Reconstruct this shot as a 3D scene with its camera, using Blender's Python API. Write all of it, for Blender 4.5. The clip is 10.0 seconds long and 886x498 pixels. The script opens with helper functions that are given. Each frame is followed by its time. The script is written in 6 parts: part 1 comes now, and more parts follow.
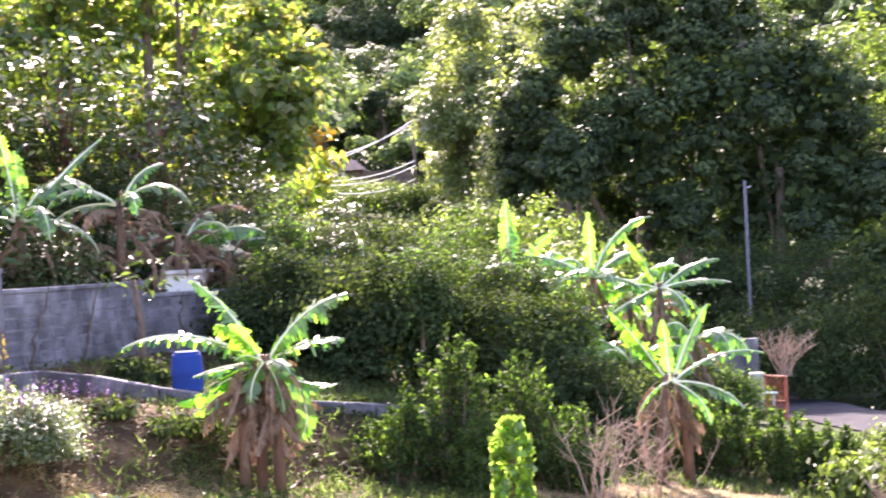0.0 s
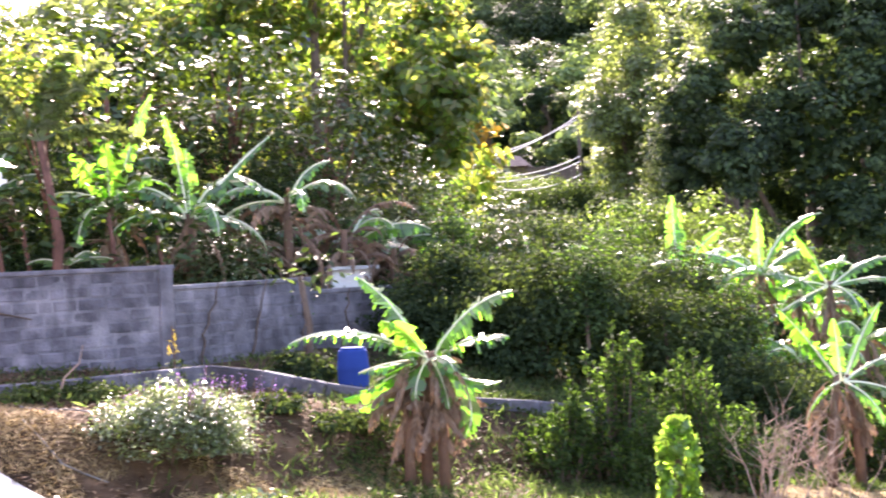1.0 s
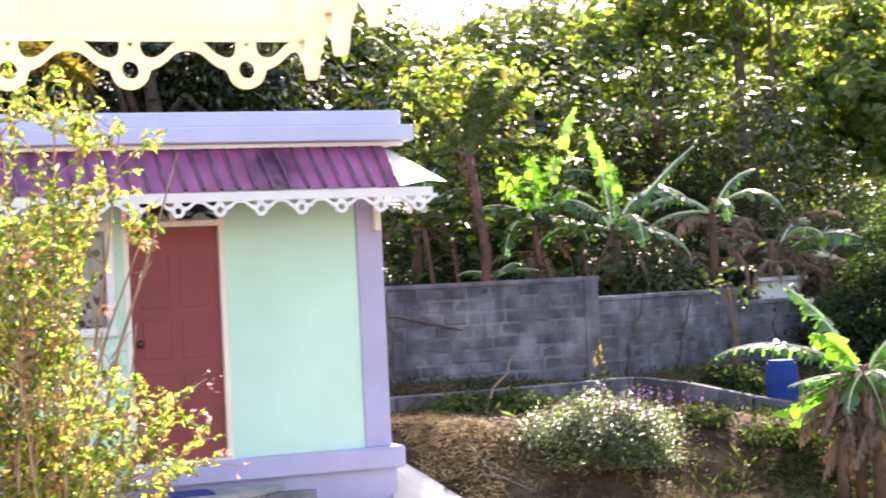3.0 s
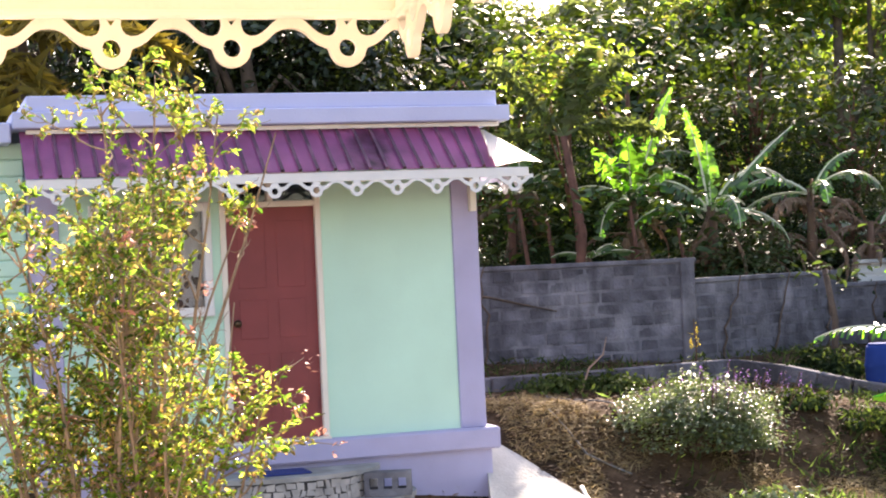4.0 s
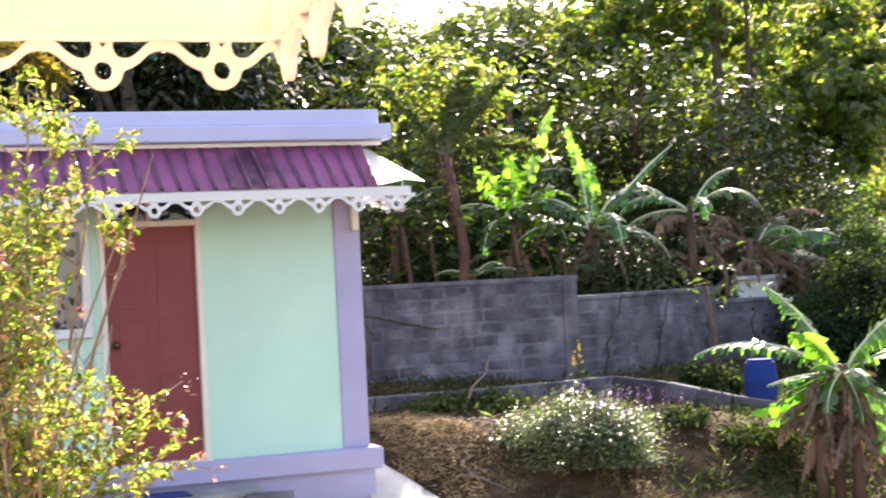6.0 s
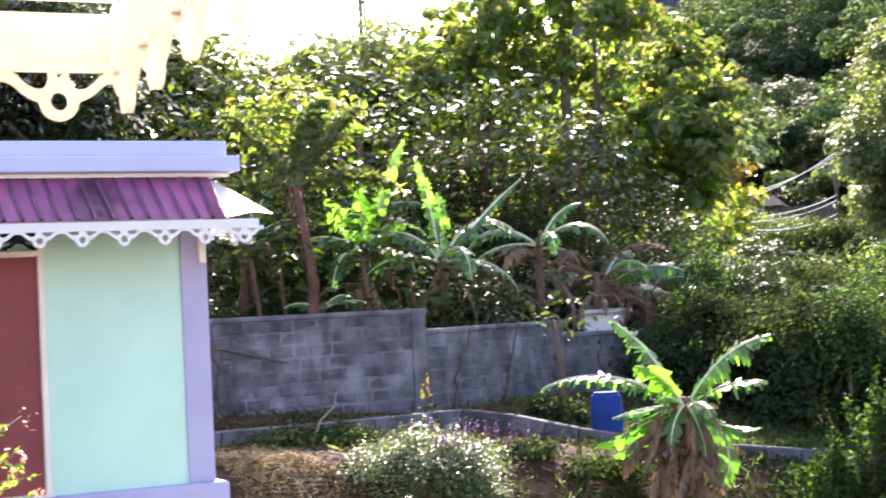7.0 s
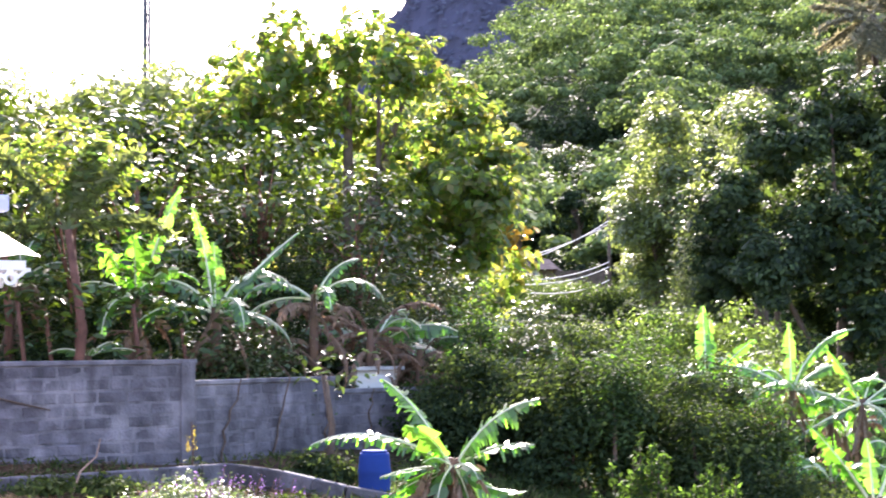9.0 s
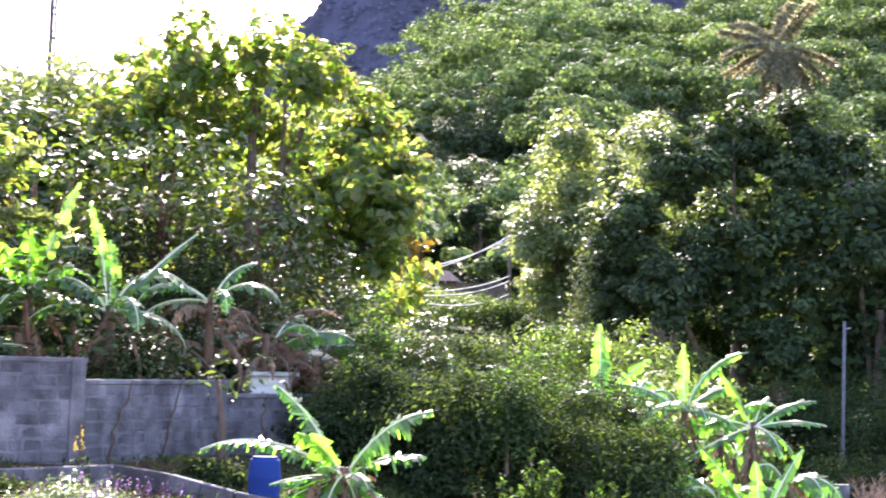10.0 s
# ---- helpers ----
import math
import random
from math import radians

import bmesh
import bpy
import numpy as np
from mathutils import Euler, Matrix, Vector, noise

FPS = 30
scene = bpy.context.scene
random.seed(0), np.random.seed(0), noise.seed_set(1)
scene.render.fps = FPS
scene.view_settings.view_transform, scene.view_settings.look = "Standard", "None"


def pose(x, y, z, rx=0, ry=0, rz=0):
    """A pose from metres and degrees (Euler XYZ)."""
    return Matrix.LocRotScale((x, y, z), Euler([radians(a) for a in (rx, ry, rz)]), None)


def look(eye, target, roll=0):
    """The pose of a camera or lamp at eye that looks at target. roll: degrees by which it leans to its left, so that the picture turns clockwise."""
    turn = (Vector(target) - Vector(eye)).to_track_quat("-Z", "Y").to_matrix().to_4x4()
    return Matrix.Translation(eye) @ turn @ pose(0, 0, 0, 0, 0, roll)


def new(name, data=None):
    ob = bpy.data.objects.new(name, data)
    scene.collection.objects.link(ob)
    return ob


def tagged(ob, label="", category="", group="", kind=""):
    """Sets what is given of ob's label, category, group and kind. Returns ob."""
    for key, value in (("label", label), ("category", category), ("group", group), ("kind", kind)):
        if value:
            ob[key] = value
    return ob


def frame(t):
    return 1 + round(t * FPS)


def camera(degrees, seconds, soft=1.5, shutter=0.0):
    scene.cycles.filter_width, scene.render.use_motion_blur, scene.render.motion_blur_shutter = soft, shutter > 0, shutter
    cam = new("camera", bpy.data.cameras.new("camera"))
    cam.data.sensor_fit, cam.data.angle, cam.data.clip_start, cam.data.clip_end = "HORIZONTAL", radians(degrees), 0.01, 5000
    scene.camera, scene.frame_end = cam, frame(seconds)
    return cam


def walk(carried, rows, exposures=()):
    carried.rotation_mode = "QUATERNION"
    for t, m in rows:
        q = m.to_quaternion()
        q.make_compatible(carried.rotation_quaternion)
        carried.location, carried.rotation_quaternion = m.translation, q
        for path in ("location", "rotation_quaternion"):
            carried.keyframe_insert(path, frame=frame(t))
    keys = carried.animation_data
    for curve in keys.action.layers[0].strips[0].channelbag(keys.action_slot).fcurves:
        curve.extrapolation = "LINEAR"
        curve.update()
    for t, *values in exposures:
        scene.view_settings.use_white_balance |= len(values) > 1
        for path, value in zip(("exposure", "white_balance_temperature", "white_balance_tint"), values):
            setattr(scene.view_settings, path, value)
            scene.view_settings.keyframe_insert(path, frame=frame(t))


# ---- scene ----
# camera, carried by hand on the veranda of the next house
cam = camera(29.26, 10.0, soft=1.9, shutter=0.4)
PATH = [
    (0.0, pose(0.056, -0.194, 2.124, 89.94, 2.64, 2.75)),
    (0.5, pose(0.058, -0.162, 2.134, 89.84, 2.73, 5.50)),
    (1.0, pose(0.049, -0.138, 2.137, 90.05, 2.54, 8.31)),
    (1.5, pose(0.034, -0.100, 2.139, 90.15, 2.80, 11.79)),
    (2.0, pose(0.025, -0.076, 2.131, 90.52, 3.29, 15.69)),
    (2.5, pose(0.006, -0.049, 2.137, 90.84, 3.15, 19.34)),
    (3.0, pose(-0.010, -0.034, 2.136, 91.09, 2.78, 22.52)),
    (4.5, pose(-0.046, -0.014, 2.128, 90.45, 2.75, 26.10)),
    (5.0, pose(-0.038, -0.010, 2.128, 90.39, 3.40, 25.69)),
    (5.5, pose(-0.046, 0.014, 2.141, 90.62, 3.28, 24.12)),
    (7.0, pose(-0.014, 0.048, 2.158, 91.84, 2.71, 16.76)),
    (7.5, pose(-0.002, 0.039, 2.156, 92.18, 2.90, 14.52)),
    (8.0, pose(-0.010, 0.061, 2.163, 92.31, 2.62, 12.18)),
    (8.5, pose(-0.006, 0.113, 2.172, 92.98, 1.57, 10.83)),
    (9.0, pose(-0.015, 0.142, 2.185, 93.43, 0.50, 9.16)),
    (9.5, pose(-0.022, 0.171, 2.187, 93.52, -1.85, 7.60)),
    (10.0, pose(-0.007, 0.210, 2.194, 93.78, -1.66, 5.70)),
]
walk(cam, PATH, [(0.0, 2.56, 6900, 33), (2.0, 2.33, 7050, 26), (2.5, 2.12, 7150, 24), (3.2, 1.96, 7400, 22), (4.3, 1.54, 7500, 21), (5.5, 1.66, 7450, 21), (7.0, 1.94, 6700, 23), (8.0, 2.12, 6550, 25), (10.0, 2.34, 6400, 27)])

# ---- light ----
SUN_AZ, SUN_EL = 10.0, 32.5      # degrees left of straight ahead, degrees above the horizon
world = bpy.data.worlds.new("sky")
scene.world = world
world.use_nodes = True
wn = world.node_tree.nodes
sky = wn.new("ShaderNodeTexSky")
sky.sky_type = "NISHITA"
sky.sun_disc = False
sky.sun_elevation = radians(SUN_EL)
sky.sun_rotation = radians(-SUN_AZ)
sky.air_density, sky.dust_density = 1.0, 2.0
wn["Background"].inputs["Strength"].default_value = 0.15
world.node_tree.links.new(sky.outputs[0], wn["Background"].inputs["Color"])
sun_data = bpy.data.lights.new("sun", "SUN")
sun_data.energy, sun_data.angle, sun_data.color = 5.0, radians(0.5), (1.0, 0.95, 0.86)
sun = new("sun", sun_data)
sun_dir = Vector((-math.sin(radians(SUN_AZ)) * math.cos(radians(SUN_EL)), math.cos(radians(SUN_AZ)) * math.cos(radians(SUN_EL)), math.sin(radians(SUN_EL))))
sun.matrix_world = look(sun_dir * 80, (0, 0, 0))


# ---- materials ----
def mat(name, color, rough=0.7, metal=0.0, var=0.25, scale=6.0, bump=0.2, bscale=40.0, random_by="", stain=None, spec=0.5, place=False):
    """Noise at two scales over a base colour, with fine relief."""
    m = bpy.data.materials.new(name)
    m.use_nodes = True
    n, l = m.node_tree.nodes, m.node_tree.links
    b = n["Principled BSDF"]
    b.inputs["Roughness"].default_value, b.inputs["Metallic"].default_value = rough, metal
    b.inputs["Specular IOR Level"].default_value = spec
    tc = n.new("ShaderNodeTexCoord")
    n1, n2 = n.new("ShaderNodeTexNoise"), n.new("ShaderNodeTexNoise")
    n1.inputs["Scale"].default_value, n1.inputs["Detail"].default_value = scale, 6
    n2.inputs["Scale"].default_value, n2.inputs["Detail"].default_value = bscale, 4
    where = n.new("ShaderNodeNewGeometry").outputs["Position"] if place else tc.outputs["Object"]
    l.new(where, n1.inputs["Vector"]), l.new(where, n2.inputs["Vector"])
    ramp = n.new("ShaderNodeValToRGB")
    lo = [c * (1 - var) for c in color]
    hi = [min(1, c * (1 + var)) for c in color]
    ramp.color_ramp.elements[0].position, ramp.color_ramp.elements[1].position = 0.3, 0.7
    ramp.color_ramp.elements[0].color, ramp.color_ramp.elements[1].color = (*lo, 1), (*hi, 1)
    l.new(n1.outputs["Fac"], ramp.inputs["Fac"])
    out = ramp.outputs["Color"]
    for stain in [stain] if isinstance(stain, tuple) else stain or []:
        n3 = n.new("ShaderNodeTexNoise")
        n3.inputs["Scale"].default_value, n3.inputs["Detail"].default_value = stain[1], 8
        at = n.new("ShaderNodeMapping")
        at.inputs["Scale"].default_value = (1, 1, stain[3] if len(stain) > 3 else 1)
        l.new(where, at.inputs["Vector"]), l.new(at.outputs["Vector"], n3.inputs["Vector"])
        r3 = n.new("ShaderNodeValToRGB")
        r3.color_ramp.elements[0].position, r3.color_ramp.elements[1].position = stain[2], stain[2] + 0.12
        l.new(n3.outputs["Fac"], r3.inputs["Fac"])
        mx = n.new("ShaderNodeMix")
        mx.data_type = "RGBA"
        l.new(r3.outputs["Color"], mx.inputs["Factor"]), l.new(out, mx.inputs["A"])
        mx.inputs["B"].default_value = (*stain[0], 1)
        out = mx.outputs["Result"]
    if random_by:
        src = n.new("ShaderNodeObjectInfo" if random_by == "object" else "ShaderNodeNewGeometry")
        hsv = n.new("ShaderNodeHueSaturation")
        mp = n.new("ShaderNodeMapRange")
        mp.inputs["To Min"].default_value, mp.inputs["To Max"].default_value = 1 - 0.5 * var, 1 + 0.5 * var
        l.new(src.outputs["Random" if random_by == "object" else "Random Per Island"], mp.inputs["Value"])
        l.new(mp.outputs["Result"], hsv.inputs["Value"]), l.new(out, hsv.inputs["Color"])
        out = hsv.outputs["Color"]
    l.new(out, b.inputs["Base Color"])
    bp = n.new("ShaderNodeBump")
    bp.inputs["Strength"].default_value, bp.inputs["Distance"].default_value = bump, 0.02
    l.new(n2.outputs["Fac"], bp.inputs["Height"]), l.new(bp.outputs["Normal"], b.inputs["Normal"])
    return m


def leaf_mat(name, colors, through_color, share=0.45, rough=0.38, spec=0.5, hue_noise=0.35, glow="leaf", patch=0.6):
    """Leaves: glossy skin, light shining through, each leaf a shade of its own."""
    m = bpy.data.materials.new(name)
    m.use_nodes = True
    n, l = m.node_tree.nodes, m.node_tree.links
    b = n["Principled BSDF"]
    b.inputs["Roughness"].default_value = rough
    b.inputs["Specular IOR Level"].default_value = spec
    geo = n.new("ShaderNodeNewGeometry")
    ramp = n.new("ShaderNodeValToRGB")
    while len(ramp.color_ramp.elements) < len(colors):
        ramp.color_ramp.elements.new(0.5)
    for i, c in enumerate(colors):
        ramp.color_ramp.elements[i].position = i / max(1, len(colors) - 1)
        ramp.color_ramp.elements[i].color = (*c, 1)
    l.new(geo.outputs["Random Per Island"], ramp.inputs["Fac"])
    tc, nz = n.new("ShaderNodeTexCoord"), n.new("ShaderNodeTexNoise")
    nz.inputs["Scale"].default_value, nz.inputs["Detail"].default_value = patch, 5
    l.new(tc.outputs["Object"], nz.inputs["Vector"])
    mp = n.new("ShaderNodeMapRange")
    mp.inputs["From Min"].default_value, mp.inputs["From Max"].default_value = 0.3, 0.7
    mp.inputs["To Min"].default_value, mp.inputs["To Max"].default_value = 1 - hue_noise, 1 + hue_noise
    l.new(nz.outputs["Fac"], mp.inputs["Value"])
    hsv = n.new("ShaderNodeHueSaturation")
    l.new(mp.outputs["Result"], hsv.inputs["Value"]), l.new(ramp.outputs["Color"], hsv.inputs["Color"])
    l.new(hsv.outputs["Color"], b.inputs["Base Color"])
    tr, mixs = n.new("ShaderNodeBsdfTranslucent"), n.new("ShaderNodeMixShader")
    thin = n.new("ShaderNodeValToRGB")
    stops = ((0.0, 0.2), (0.4, 0.55), (0.75, 1.1), (1.0, 1.6)) if glow == "strip" else ((0.0, 0.10), (0.66, 0.20), (0.88, 0.6), (1.0, 1.2)) if glow == "few" else ((0.0, 0.2), (0.5, 0.4), (0.8, 0.9), (1.0, 1.8)) if glow == "leaf" else ((0.0, 0.4), (0.45, 0.7), (0.75, 1.1), (1.0, 1.5))
    while len(thin.color_ramp.elements) < 4:
        thin.color_ramp.elements.new(0.5)
    for e, (p, v) in zip(thin.color_ramp.elements, stops):
        e.position, e.color = p, (v * 0.85, v * 0.85, v * 0.85, 1)
    white = n.new("ShaderNodeTexWhiteNoise")
    white.noise_dimensions = "1D"
    src = geo.outputs["Random Per Island"]
    if glow == "object":
        src = n.new("ShaderNodeObjectInfo").outputs["Random"]
    l.new(src, white.inputs["W"]), l.new(white.outputs["Value"], thin.inputs["Fac"])
    bright = n.new("ShaderNodeMix")
    bright.data_type, bright.blend_type = "RGBA", "MULTIPLY"
    bright.inputs["Factor"].default_value = 1.0
    if isinstance(through_color, list):
        tint = n.new("ShaderNodeValToRGB")
        while len(tint.color_ramp.elements) < len(through_color):
            tint.color_ramp.elements.new(0.5)
        for i, c in enumerate(through_color):
            tint.color_ramp.elements[i].position = i / (len(through_color) - 1)
            tint.color_ramp.elements[i].color = (*[v * 1.6 for v in c], 1)
        l.new(geo.outputs["Random Per Island"], tint.inputs["Fac"]), l.new(tint.outputs["Color"], bright.inputs["A"])
    else:
        bright.inputs["A"].default_value = (*[c * 1.6 for c in through_color], 1)
    l.new(thin.outputs["Color"], bright.inputs["B"])
    l.new(bright.outputs["Result"], tr.inputs["Color"])
    mixs.inputs["Fac"].default_value = share
    l.new(b.outputs[0], mixs.inputs[1]), l.new(tr.outputs[0], mixs.inputs[2])
    l.new(mixs.outputs[0], n["Material Output"].inputs["Surface"])
    return m


